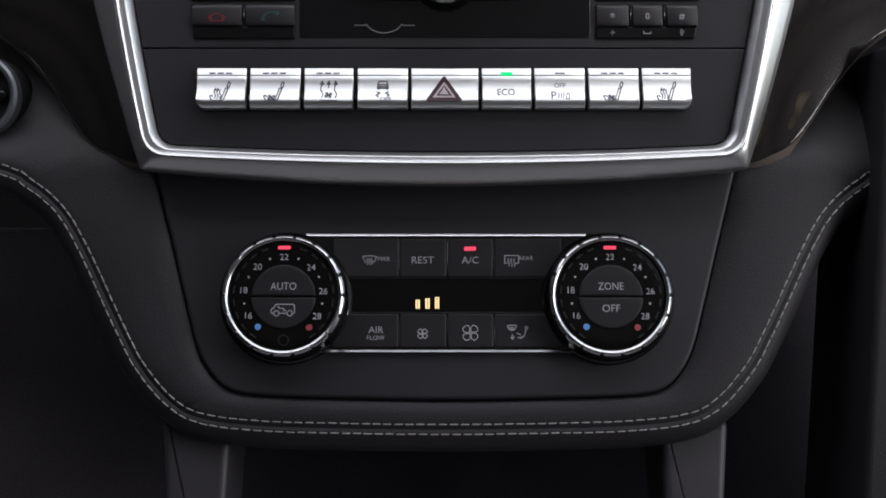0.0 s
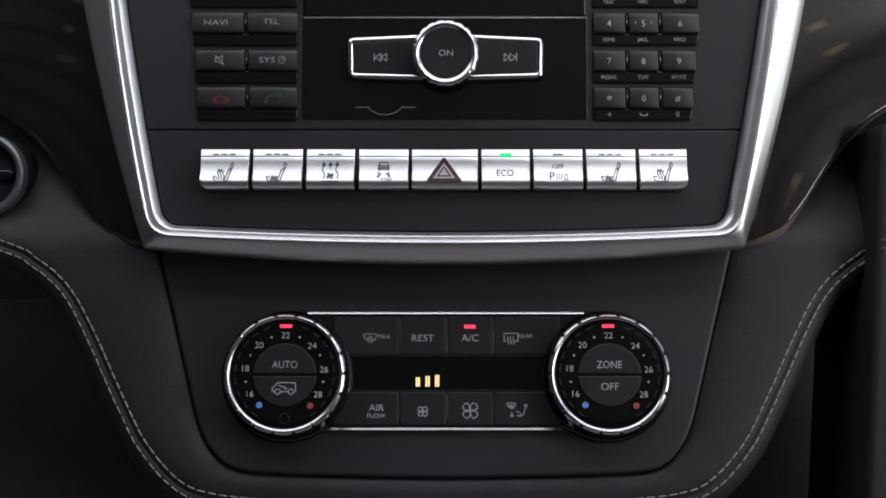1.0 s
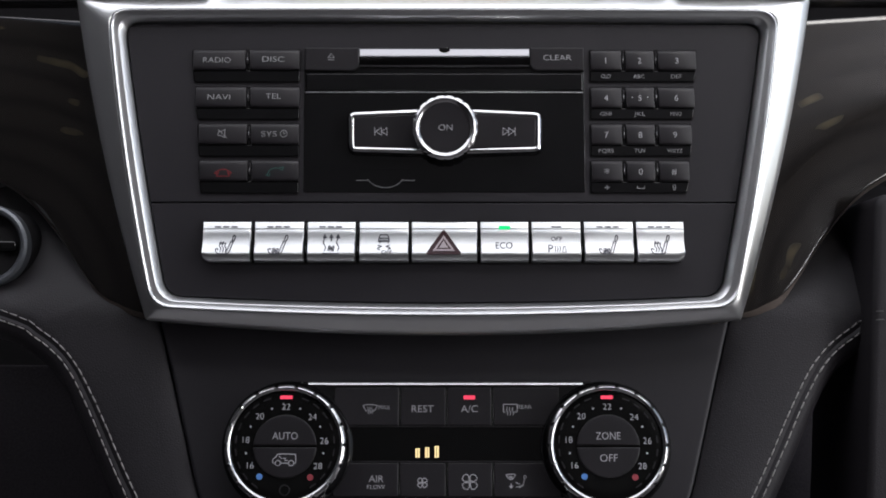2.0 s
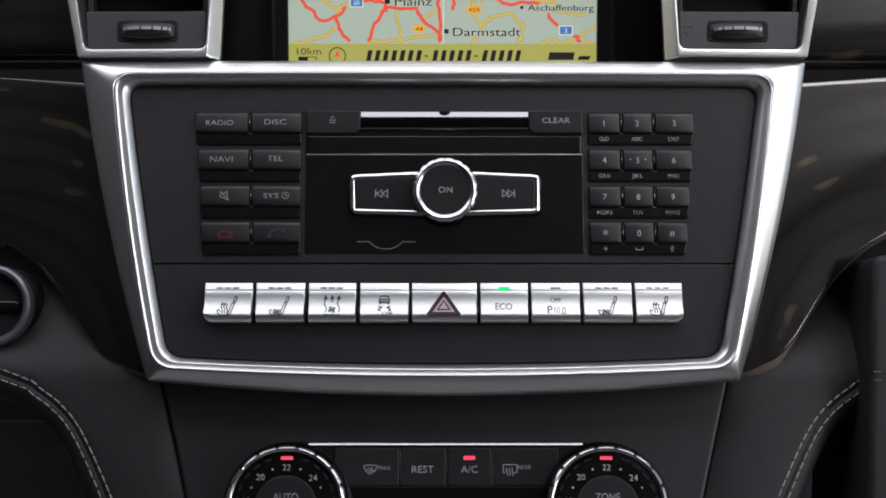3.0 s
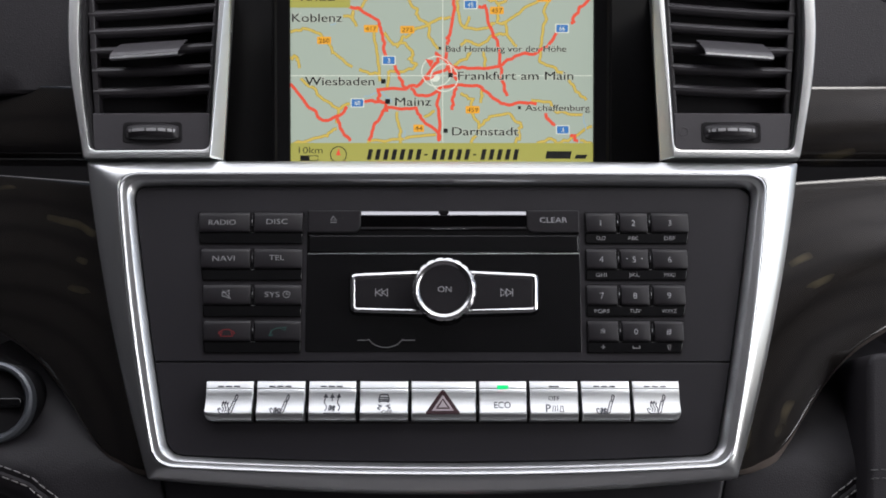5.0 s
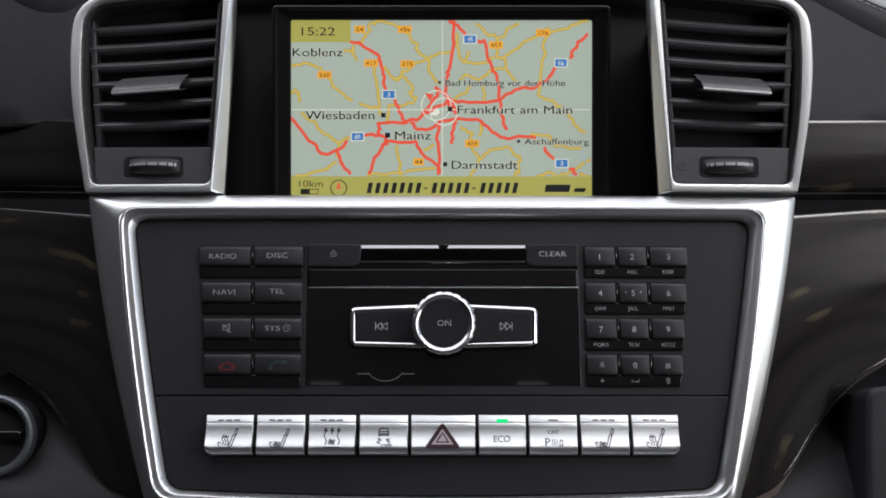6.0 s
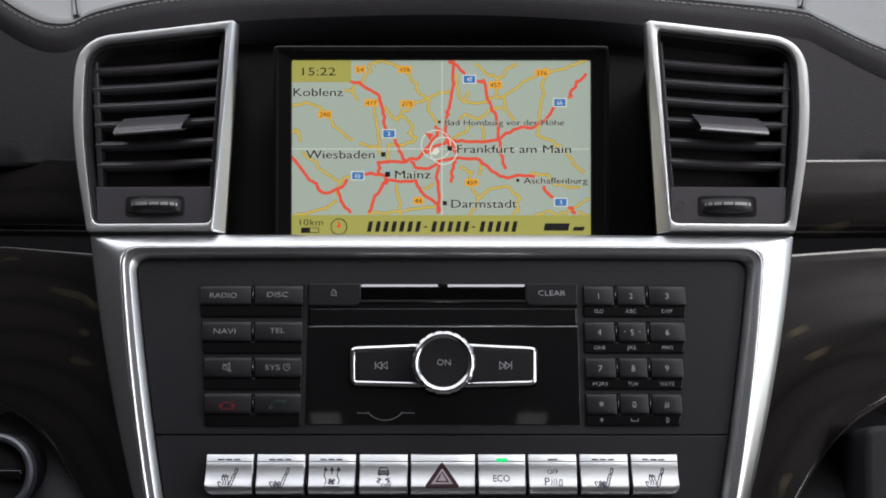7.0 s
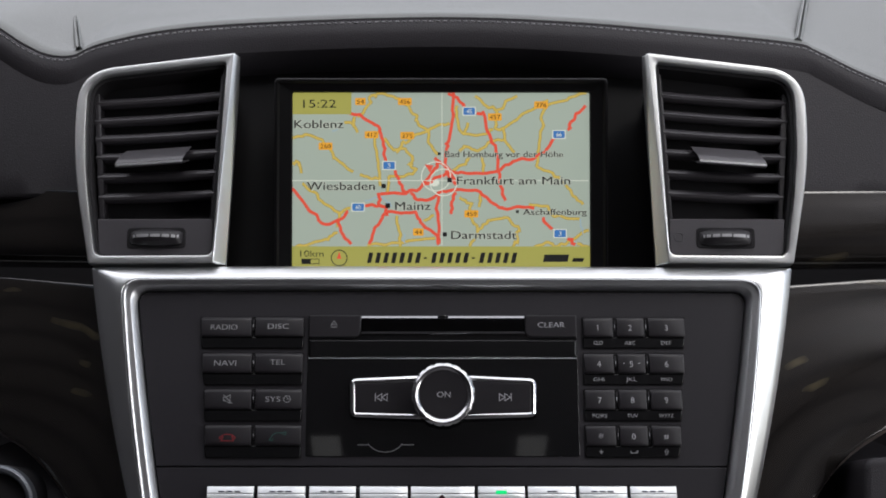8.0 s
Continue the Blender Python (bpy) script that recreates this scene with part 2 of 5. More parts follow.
def strokes(lines, width, w, thick=0.08, bm=None):
    """Printed lines: flat ribbons a hair proud of the face at w."""
    bm = bm or bmesh.new()
    for line in lines:
        pts = [Vector(p) for p in line]
        closed = (pts[0] - pts[-1]).length < 1e-6 and len(pts) > 3
        if closed:
            pts = pts[:-1]
        n, left, right = len(pts), [], []
        for k in range(n):
            a = pts[k - 1] if (k or closed) else pts[k]
            b = pts[(k + 1) % n] if (k < n - 1 or closed) else pts[k]
            e, f = (pts[k] - a), (b - pts[k])
            e = e.normalized() if e.length > 1e-9 else f.normalized()
            f = f.normalized() if f.length > 1e-9 else e
            m = Vector((-e.y - f.y, e.x + f.x))
            m = m / max(m.length_squared / 2, 0.5) * width / 2
            left.append(pts[k] + m)
            right.append(pts[k] - m)
        vs = [[bm.verts.new((p.x, p.y, z)) for p in side] for side in (left, right) for z in (w, w + thick)]
        for k in range(n if closed else n - 1):
            j = (k + 1) % n
            l0, l1, r0, r1 = vs
            bm.faces.new((l1[k], r1[k], r1[j], l1[j]))
            bm.faces.new((l0[k], l1[k], l1[j], l0[j]))
            bm.faces.new((r1[k], r0[k], r0[j], r1[j]))
    return bm


def arc(cu, cv, r, a0, a1, n=12, squash=1.0):
    return [(cu + r * math.cos(radians(a0 + (a1 - a0) * k / n)), cv + squash * r * math.sin(radians(a0 + (a1 - a0) * k / n))) for k in range(n + 1)]


def words(text, cu, cv, height, w, width=None, align=0.5, shear=0.0, bold=-0.002, bm=None):
    """Lettering with capitals of that height, centred (align 0.5) or starting (0) at cu, its middle at cv."""
    curve = bpy.data.curves.new("lettering", "FONT")
    curve.body, curve.size, curve.shear, curve.offset, curve.resolution_u = text, 1.0, shear, bold, 3
    holder = bpy.data.objects.new("lettering", curve)
    me = bpy.data.meshes.new_from_object(holder)
    bpy.data.objects.remove(holder)
    co = np.array([v.co[:2] for v in me.vertices])
    lo, hi = co.min(0), co.max(0)
    scale = height / 0.729
    sx = width / (hi[0] - lo[0]) if width else scale
    out = bm or bmesh.new()
    vs = [out.verts.new((cu + (x - lo[0]) * sx - align * (hi[0] - lo[0]) * sx, cv + y * scale - height / 2, w)) for x, y in co]
    for p in me.polygons:
        try:
            out.faces.new([vs[i] for i in p.vertices])
        except ValueError:
            pass
    bpy.data.meshes.remove(me)
    bpy.data.curves.remove(curve)
    return out


def box(x0, x1, y0, y1, z0, z1):
    bm = bmesh.new()
    return loft([[(x0, y0, z), (x1, y0, z), (x1, y1, z), (x0, y1, z)] for z in (z0, z1)], cap0=True, cap1=True, bm=bm)


def cabin_piece(name, bm, label, category, material=None):
    """A plain piece of the cabin, in metres of the place itself."""
    bm.transform(Matrix.Scale(1000, 4))
    ob = new(name, mesh_of(name, bm, material or LINING, (0, 0, 0)))
    return tagged(ob, label, category, "", "structure")


# ---- the cabin: plain unseen walls with window openings, sides toned for reflections ----
cabin_piece("floor", box(-0.82, 0.82, -1.9, 1.45, -0.05, 0.0), "grey carpeted car floor", "floor", LINING)
cabin_piece("bulkhead", box(-0.82, 0.82, 1.40, 1.45, 0.0, 1.02), "dark bulkhead behind the dashboard", "wall", VOID)
for s, side in ((-1, "left"), (1, "right")):
    x0, x1 = sorted((s * 0.82, s * 0.88))
    if s > 0:
        # unseen side opening, set low so the right bevel reflects light
        cabin_piece("sill_right", box(x0, x1, 0.0, 0.58, 0.0, 0.62), "grey sill under the unseen opening added for light from the right", "wall", LINING)
        cabin_piece("wall_front_right", box(x0, x1, 0.58, 1.45, 0.0, 0.96), "plain grey front side of the cabin", "wall", LINING)
    cabin_piece("wall_" + side, box(x0, x1, -1.9, 1.45 if s < 0 else 0.0, 0.0, 0.96), "plain %s lower side of the cabin" % ("dark" if s < 0 else "grey"), "wall", DARKSIDE if s < 0 else LINING)
    # unseen pillars: right one pale to brighten the wood, left one dark
    cabin_piece("pillar_" + side, box(x0, x1, -0.62, -0.42 if s < 0 else 0.0, 0.96, 1.42), "plain %s door pillar of the cabin" % ("dark" if s < 0 else "grey"), "pillar", DARKSIDE if s < 0 else HEADLINER)
    cabin_piece("pillar_rear_" + side, box(x0, x1, -1.9, -0.62, 0.96, 1.42), "plain %s rear side of the cabin" % ("dark" if s < 0 else "grey"), "wall", DARKSIDE if s < 0 else LINING)
# two unseen dark pieces added to shut out light from the left
cabin_piece("light_block_left", box(-0.88, -0.82, -0.42, 0.58, 0.96, 1.42), "dark unseen panel added to keep light off the left side", "window", DARKSIDE)
cabin_piece("sky_block_left", box(-0.88, -0.82, 0.58, 1.45, 0.96, 1.42), "plain dark unseen wall added to block the sky on the left", "pillar", VOID)
cabin_piece("ceiling", box(-0.88, 0.88, -1.95, 0.25, 1.42, 1.48), "light grey fabric roof lining of the cabin", "ceiling", HEADLINER)
# unseen dark panel, added so the disc lid reflects black
cabin_piece("reflection_blocker", box(-0.34, 0.34, -0.08, 0.285, 1.395, 1.42), "dark unseen panel added under the roof lining to darken reflections", "overhead panel", VOID)
cabin_piece("wall_rear", box(-0.82, 0.82, -1.95, -1.9, 0.0, 1.42), "plain grey rear of the cabin", "wall")

# ---- dashboard top, sides and wood ----
SEAM = smooth_line([(-420, 366), (-330, 352), (-270, 336), (-246, 330), (-228, 319), (-214, 312.5), (-200, 312), (-186, 318.5), (-148, 326.8), (-87, 331.5), (0, 334),
                    (68, 331.5), (130, 326), (191, 319.3), (206, 313.7), (241, 296), (330, 262), (420, 240)], 5)


def dash_profile(u, v):
    """The upper dashboard cut along the car at u, with its seam at height v: rows of height and depth."""
    lift = 334 - v
    return [(v - 25, 640), (v - 22, 600), (v - 20, 590), (v - 16.5, 584.5), (v - 10, 581.5), (v - 4, 581.5), (v - 1.6, 582.6), (v - 0.6, 584.6),
            (v + 0.8, 584.4), (v + 3.4, 586.0), (v + 8.5, 595), (v + 25 + 0.3 * lift, 626), (v + 57 + 0.6 * lift, 680), (v + 93 + 0.9 * lift, 740), (v + 148 + lift, 830), (v + 210 + lift, 930)]


dash = thing("dashboard", DASH, (0, 320, -585), "leather-covered car dashboard with a stitched upper pad", "dashboard", kind="structure")
cols = [[(u, z, -y) for z, y in dash_profile(u, v)] for u, v in SEAM]
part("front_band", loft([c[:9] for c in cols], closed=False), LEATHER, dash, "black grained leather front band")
part("upper_pad", loft([c[8:] for c in cols], closed=False), PADLEATHER, dash, "leather upper pad with window brightness in its grey colour")


def stitch_row(line, normal_w, pitch, length, width, tall, bm=None):
    """Stitches along a line of 3D points: small rounded bars."""
    bm = bm or bmesh.new()
    pts = [Vector(p) for p in line]
    walked, target = 0.0, 0.0
    for a, b in zip(pts, pts[1:]):
        seg = (b - a).length
        while target < walked + seg:
            p, d = a + (b - a) * ((target - walked) / seg), (b - a).normalized()
            side, up = d.cross(Vector(normal_w)).normalized(), Vector(normal_w).normalized()
            j = random.uniform(-0.12, 0.12) * width
            rows = []
            for along, s in ((-0.5, 0.35), (-0.36, 1.0), (0.36, 1.0), (0.5, 0.35)):
                c = p + d * along * length + side * j
                rows.append([c - side * width / 2 * s, c - side * width * 0.3 * s + up * tall * s, c + side * width * 0.3 * s + up * tall * s, c + side * width / 2 * s])
            loft(rows, closed=False, cap0=True, cap1=True, bm=bm)
            target += pitch * random.uniform(0.95, 1.05)
        walked += seg
    return bm


pad_thread = part("seam_stitching", stitch_row([(u, v - 3.0, -581.5) for u, v in SEAM], (0, 0.4, 1), 3.7, 2.5, 0.65, 0.45), DARKTHREAD, dash, "grey row of stitches")
pad_thread["kind"] = "stuff"
for u in (-196.5, 194.5):
    at_seam = float(np.interp(u, [p[0] for p in SEAM], [p[1] for p in SEAM]))
    line = [(u * ((y + 38) / 622) ** 1.17, z, y) for z, y in dash_profile(u, at_seam)[9:15]]
    bm = bmesh.new()
    loft([[(x - 2.4, z - 0.4, -y), (x - 1.4, z + 0.9, -y + 0.8), (x - 0.3, z + 1.2, -y + 1.0), (x + 0.2, z - 0.6, -y), (x + 0.8, z + 1.0, -y + 0.9), (x + 2.2, z - 0.4, -y)] for x, z, y in line], closed=False, bm=bm)
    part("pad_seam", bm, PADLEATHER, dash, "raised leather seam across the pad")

for s, side in ((-1, "left"), (1, "right")):
    # leather panel behind the vent
    us = [112 + 8 * k for k in range(29)]
    top = lambda u: (np.interp(s * u, [p[0] for p in SEAM], [p[1] for p in SEAM])) - 13
    rows = []
    for u in us:
        t = float(top(u))
        rows.append([(s * u, 236, -598), (s * u, 233.2, -591), (s * u, 233.4, -587)] + [(s * u, 235 + (t - 235) * k / 6, -(585 + 0.00006 * (u - 100) ** 2 - 1.5 * (k / 6) + 70 * max(0.0, (k - 3) / 3 * (178 - u) / 66 if u < 178 else 0.0) ** 1.5)) for k in range(7)])
    thing("dash_panel", DASH, (s * 200, 270, -575), "black leather dashboard panel behind the air vent", "dashboard panel", "dashboard panels", "structure",
          loft(rows, closed=False), LEATHER)
    # lacquered wood below it
    low = smooth_line([(128, 34), (140, 37), (152, 38.5), (160, 42), (169, 54), (182, 74), (196, 91), (212, 103), (240, 117), (290, 132), (340, 142)], 4)
    wood = thing("wood_trim", DASH, (s * 228, 42, -566), "dark glossy lacquered wood dashboard trim", "dashboard trim", "wood trims", "structure")
    panel_rows, edge_rows, strip_rows = [], [], []
    for u, v in low:
        back = (0.10 if s > 0 else 0.34) * max(0.0, u - 146)
        f, d = 1 + back / 566, 566 + back
        put = lambda rows: [(s * u * f, 45 + (h - 45) * f, -w) for h, w in rows]
        top = 181 + 0.07 * min(u - 160, 60)
        wide = 2.2 + 3.4 * math.exp(-((u - 157) / 9.0) ** 2)
        edge_rows.append(put([(v + 1.0, d + 12), (v, d + 5.5), (v + 0.2, d + 3.6), (v + 0.45 * wide, d + 1.9), (v + wide, d + 0.5)]))
        face = [(v + wide, d + 0.5), (v + wide + 0.9, d + 0.05), (v + wide + 2.2, d - 0.1)]
        h0 = v + wide + 2.2
        face += [(h0 + (top - 16 - h0) * k / 8, d - 0.1 - 3.0 * math.sin(math.pi * k / 8)) for k in range(1, 9)]
        face += [(top - 6, d), (top - 1.4, d + 0.2), (top - 0.7, d + 0.5), (top - 0.5, d + 1.1), (top - 0.6, d + 12), (top - 1.0, d + 30)]
        panel_rows.append(put(face))
        strip_rows.append(put([(195, d + 26), (195, d + 12), (195.4, d + 6), (197, d + 3.2), (200.5, d + 1.2), (207, d + 0.2), (214, d), (222, d), (229, d + 0.1), (230.6, d + 0.4), (231, d + 1.0), (231, d + 26)]))
    part("lower_panel", loft(panel_rows, closed=False), WOOD, wood)
    part("cut_edge", loft(edge_rows, closed=False), WOODEDGE, wood, "paler cut edge of the veneer")
    part("upper_strip", loft(strip_rows, closed=False), WOOD, wood)

# ---- lower console ----
INNER = [(-175, 160), (-148, 95), (-141, 72), (-136, 53), (-127.4, 21), (-118.4, -13), (-114.8, -25.5), (-110, -36), (-102, -45), (-91.5, -48.9), (-72, -50.2), (-45, -51.0), (0, -51.7)]
OUTER = [(-310, 92), (-212, 60), (-193, 51), (-178, 38.5), (-166.6, 21), (-152, -8), (-145, -21.5), (-137.5, -34.6), (-124.5, -49.4), (-111, -57.0), (-86, -60.4), (-50, -61.6), (0, -62.2)]
both = lambda half: smooth_line(half + [(-u, v) for u, v in half[-2::-1]], 6)
inner, outer = both(INNER), both(OUTER)


def shifted(line, d):
    """An open line moved to its outer side by d."""
    out = []
    for k, p in enumerate(line):
        a, b = Vector(line[max(k - 1, 0)]), Vector(line[min(k + 1, len(line) - 1)])
        t = (b - a).normalized()
        out.append((p[0] + t.y * d, p[1] - t.x * d))
    return out


between = lambda f: [((1 - f) * a[0] + f * b[0], (1 - f) * a[1] + f * b[1]) for a, b in zip(inner, outer)]
console = thing("center_console", CLIMATE, (0, -30, 0), "black leather lower console with a double-stitched edge", "console", kind="structure")
out_l = lambda d: shifted(outer, -d) if shifted(outer, 1)[len(outer) // 2][1] > outer[len(outer) // 2][1] else shifted(outer, d)
skin = [at_w(inner, -9), at_w(inner, -3.5), at_w(between(0.08), -1.8), at_w(between(0.3), -0.6), at_w(between(0.6), -0.2), at_w(between(0.9), -0.6), at_w(out_l(-1.2), -0.9),
        at_w(out_l(0.6), -1.2), at_w(out_l(2.0), -2.0), at_w(out_l(3.4), -1.6), at_w(out_l(6.0), -2.4), at_w(out_l(9.0), -4.6), at_w(out_l(11.0), -8.5), at_w(out_l(11.8), -15), at_w(out_l(10.0), -30), at_w(out_l(2), -75)]
skin = [[(u, v, w - 0.5 * max(0.0, v - 62)) for u, v, w in row] for row in skin]
part("leather_skin", loft(skin, closed=False), LEATHER, console, "grained black leather")
for d, w in ((-0.2, -1.0), (4.2, -1.8)):
    th = part("seam_stitching", stitch_row([(u, v, w) for u, v in out_l(d)], (0, 0, 1), 5.0, 4.0, 0.66, 0.5), THREAD, console, "light grey row of stitches")
    th["kind"] = "stuff"
mid = [p for p in inner if p[1] < 75]
panel = [tuple(Vector(p)) for p in mid]
part("center_panel", slab(inset(panel, 0.8), -12, -1.6, 1.6), PLASTIC, console, "smooth black soft-touch panel")

for s in (-1, 1):
    leg = [(s * 131, -60), (s * 124, -150), (s * 103, -150), (s * 99, -60)]
    thing("console_leg", CLIMATE, (s * 115, -100, -30), "dark grey plastic console side below the climate controls", "console leg", "console legs", "structure",
          slab(rounded(leg, 3), -60, -14, 3), GREYPLASTIC)
thing("storage_recess", CLIMATE, (0, -120, -160), "black lining of the open recess under the console", "recess", "", "structure",
      slab(rect(-330, -330, 330, 60), -190, -170, 2), CARPET)

# ---- aluminium surround of the radio ----


def trim_loop(tl, tr, br, bl, r, w, bow_top=0.0, bow_bot=0.0, bow_side=0.0, m=12, n=6):
    """A four-sided outline with bowed sides and rounded corners, m points a side and n a corner."""
    cs, rs, out = [bl, br, tr, tl], r if isinstance(r, tuple) else (r,) * 4, []
    bows = [(0, -bow_bot), (bow_side, 0), (0, bow_top), (-bow_side, 0)]
    for k in range(4):
        a, b, bo = Vector(cs[k]), Vector(cs[(k + 1) % 4]), Vector(bows[k])
        length = (b - a).length
        point = lambda t: a + (b - a) * t + bo * (4 * t * (1 - t))
        t0, t1 = rs[k] / length, 1 - rs[(k + 1) % 4] / length
        out += [point(t0 + (t1 - t0) * i / (m - 1)) for i in range(m)]
        c = Vector(cs[(k + 1) % 4])
        nb = Vector(cs[(k + 2) % 4])
        s, bo2, l2 = out[-1], Vector(bows[(k + 1) % 4]), (nb - c).length
        t2 = rs[(k + 1) % 4] / l2
        e = c + (nb - c) * t2 + bo2 * (4 * t2 * (1 - t2))
        c = c + (bo * 4 * t1 * (1 - t1) + bo2 * 4 * t2 * (1 - t2)) * 0.5
        out += [s * (1 - t) ** 2 + c * 2 * t * (1 - t) + e * t * t for t in [(i + 1) / (n + 1) for i in range(n)]]
    return [(p.x, p.y, w) for p in out]


def surround(grow, w, r):
    """Outlines of the surround from its outer edge (0) over the ridge (1) to the inner edge (2)."""
    k = [((-173.2, 78.0), (-137.5, -74.0), 7.0, 3.2), ((-156.0, 70.8), (-133.8, -68.0), 4.0, 2.4), ((-149.6, 65.6), (-128.0, -63.0), 3.4, 1.2)]
    a, b = k[int(grow)], k[min(int(grow) + 1, 2)]
    f = grow - int(grow)
    mixed = lambda p, q: tuple((1 - f) * x + f * y for x, y in zip(p, q))
    tl, bl = mixed(a[0], b[0]), mixed(a[1], b[1])
    bot, side = (1 - f) * a[2] + f * b[2], (1 - f) * a[3] + f * b[3]
    return trim_loop(tl, (-tl[0], tl[1] - 0.6), (-bl[0], bl[1]), bl, r, w, 0.5, bot, side)


trim = thing("radio_surround", RADIO, (0, 0, 0), "brushed aluminium trim frame round the radio panel", "trim frame")
part("outer_frame", loft([surround(0.03, -22, 1.5), surround(0, -3, 1.5), surround(0.015, -1.4, 1.5), surround(0.06, -0.5, 1.5), surround(0.30, 1.3, 4), surround(0.65, 3.7, 7), surround(0.9, 5.2, 9), surround(0.97, 5.4, 10),
                          surround(1.0, 4.9, 10)]), ALU, trim, "bevelled brushed aluminium")
part("inner_band", loft([surround(1.0, 4.2, 10), surround(1.0, 5.0, 10), surround(1.03, 5.45, 10), surround(1.09, 5.65, 9.9), surround(1.15, 5.5, 9.7), surround(1.20, 5.1, 9.6), surround(1.25, 4.9, 9.5),
                         surround(1.52, 4.7, 9.2), surround(1.58, 4.6, 9.1), surround(1.64, 4.3, 9.0), surround(1.80, 3.0, 8.6), surround(1.93, 1.7, 8.2), surround(1.98, 1.0, 8.05), surround(2.0, 0.4, 8), surround(2.0, -2.5, 8)]),
     BANDMETAL, trim, "bright satin inner band with a fine groove")

# ---- radio ----
radio = thing("radio_unit", RADIO, (0, 20, 0), "black car radio and telephone control unit", "radio")
edge2 = surround(2.0, 0, 8)
face = [(u, v) for u, v, _ in edge2]


def clipped(poly, v0, v1):
    """The part of an outline between two heights, cut straight."""
    out = []
    for k in range(len(poly)):
        p, q = poly[k], poly[(k + 1) % len(poly)]
        if v0 <= p[1] <= v1:
            out.append(p)
        for c in sorted((v0, v1), key=lambda c: abs(c - p[1])):
            if (p[1] - c) * (q[1] - c) < 0:
                f = (c - p[1]) / (q[1] - p[1])
                out.append((p[0] + f * (q[0] - p[0]), c))
    return out


part("faceplate", slab(clipped(inset(face, 0.5), -19.2, 90), -3, 0, 0.4), PLASTIC, radio)
part("chassis", slab(inset(face, 3), -30, -3.5, 0.5), VOID, radio)


KEYFORM = {}
key_height = lambda t: 2.2 - 0.95 * t * t


def settled(bm, key):
    """Lays print onto the curved top of its key."""
    if key in KEYFORM:
        v0, v1 = KEYFORM[key]
        for vert in bm.verts:
            if vert.co.y > v0:
                vert.co.z += key_height((vert.co.y - v0) / (v1 - v0)) - 2.1 + 0.03
    return bm


def key_row(top_v, bot_v, u0, u1, lower_u, splits, names, lowers):
    """One row of radio keys over a glossy strip: keys with their lettering."""
    strip_v = top_v - 9.6
    outline = [(u0, top_v), (u1, top_v), (lower_u[1], bot_v), (lower_u[0], bot_v)][::-1]
    part("key_well", slab(rounded(inset(outline, -0.5), 1.2), -0.5, 0.25, 0.2), VOID, radio)
    part("gloss_strip", slab(rounded([(lower_u[0] + 0.1, bot_v), (lower_u[1] - 0.1, bot_v), (u1 - 0.2, strip_v - 0.3), (u0 + 0.2, strip_v - 0.3)], (1.0, 1.0, 0.1, 0.1)), 0, 1.1, 0.35), GLOSS, radio)
    edges = [u0] + list(splits) + [u1]
    for k, name in enumerate(names):
        a, b = edges[k] + (0.1 if k == 0 else 0.9), edges[k + 1] - (0.1 if k == len(names) - 1 else 0.9)
        ra, rb = (1.0 if k == 0 else 0.3), (1.0 if k == len(names) - 1 else 0.3)
        out = rounded([(a + 0.3, strip_v), (b - 0.1, strip_v), (b, top_v), (a, top_v)], (0.3, 0.3, rb, ra))
        rows = []
        for t, drop in ((0, 1.9), (0.0, 0.5), (0.02, 0.15), (0.06, 0), (0.2, 0), (0.4, 0), (0.6, 0), (0.8, 0), (0.92, 0.03), (0.97, 0.2), (1.0, 0.55), (1.0, 1.3)):
            v, w = strip_v + (top_v - strip_v) * t, key_height(t) - drop
            tuck = (0.9 if t > 0.99 else 0.3 if t > 0.95 else 0.0)
            l, r = a + 0.3 * (1 - t) + (tuck if k == 0 else 0), b - (tuck if k == len(names) - 1 else 0)
            low = min(w, 0.3)
            rows.append([(l, v, low), (l, v, w - 0.45), (l + 0.12, v, w - 0.15), (l + 0.4, v, w), ((l + r) / 2, v, w), (r - 0.4, v, w), (r - 0.12, v, w - 0.15), (r, v, w - 0.45), (r, v, low)])
        key = part("key", loft(rows, closed=False), KEYPLASTIC, radio)
        KEYFORM[key] = (strip_v, top_v)
        name(key, (a + b) / 2, (top_v + strip_v) / 2)
        if lowers:
            name2 = lowers[k]
            name2(key, (a + b) / 2, (strip_v + bot_v) / 2 - 0.1)
    for s in splits:
        pin = part("key_pin", slab(rounded(rect(s - 0.35, top_v - 6.5, s + 0.35, top_v - 1.2), 0.3), 0.2, 1.6, 0.2), KEYPLASTIC, radio)
        part("light_spot", slab(rounded(rect(s - 0.16, top_v - 5.2, s + 0.16, top_v - 3.6), 0.15), 1.5, 1.72, 0.05), PRINT, pin)


def lettered(text, h, material=None, width=None, du=0.0, dv=0.0, w=2.16):
    return lambda key, u, v: part("lettering", settled(words(text, u + du, v + dv, h, w, width), key), material or PRINT, key)


def drawn(shape, width, material=None, w=2.14, du=0.0, dv=0.0):
    """A printed symbol of line shapes about the key's middle."""
    return lambda key, u, v: part("symbol", settled(strokes([[(u + du + x, v + dv + y) for x, y in line] for line in shape], width, w), key), material or PRINT, key)


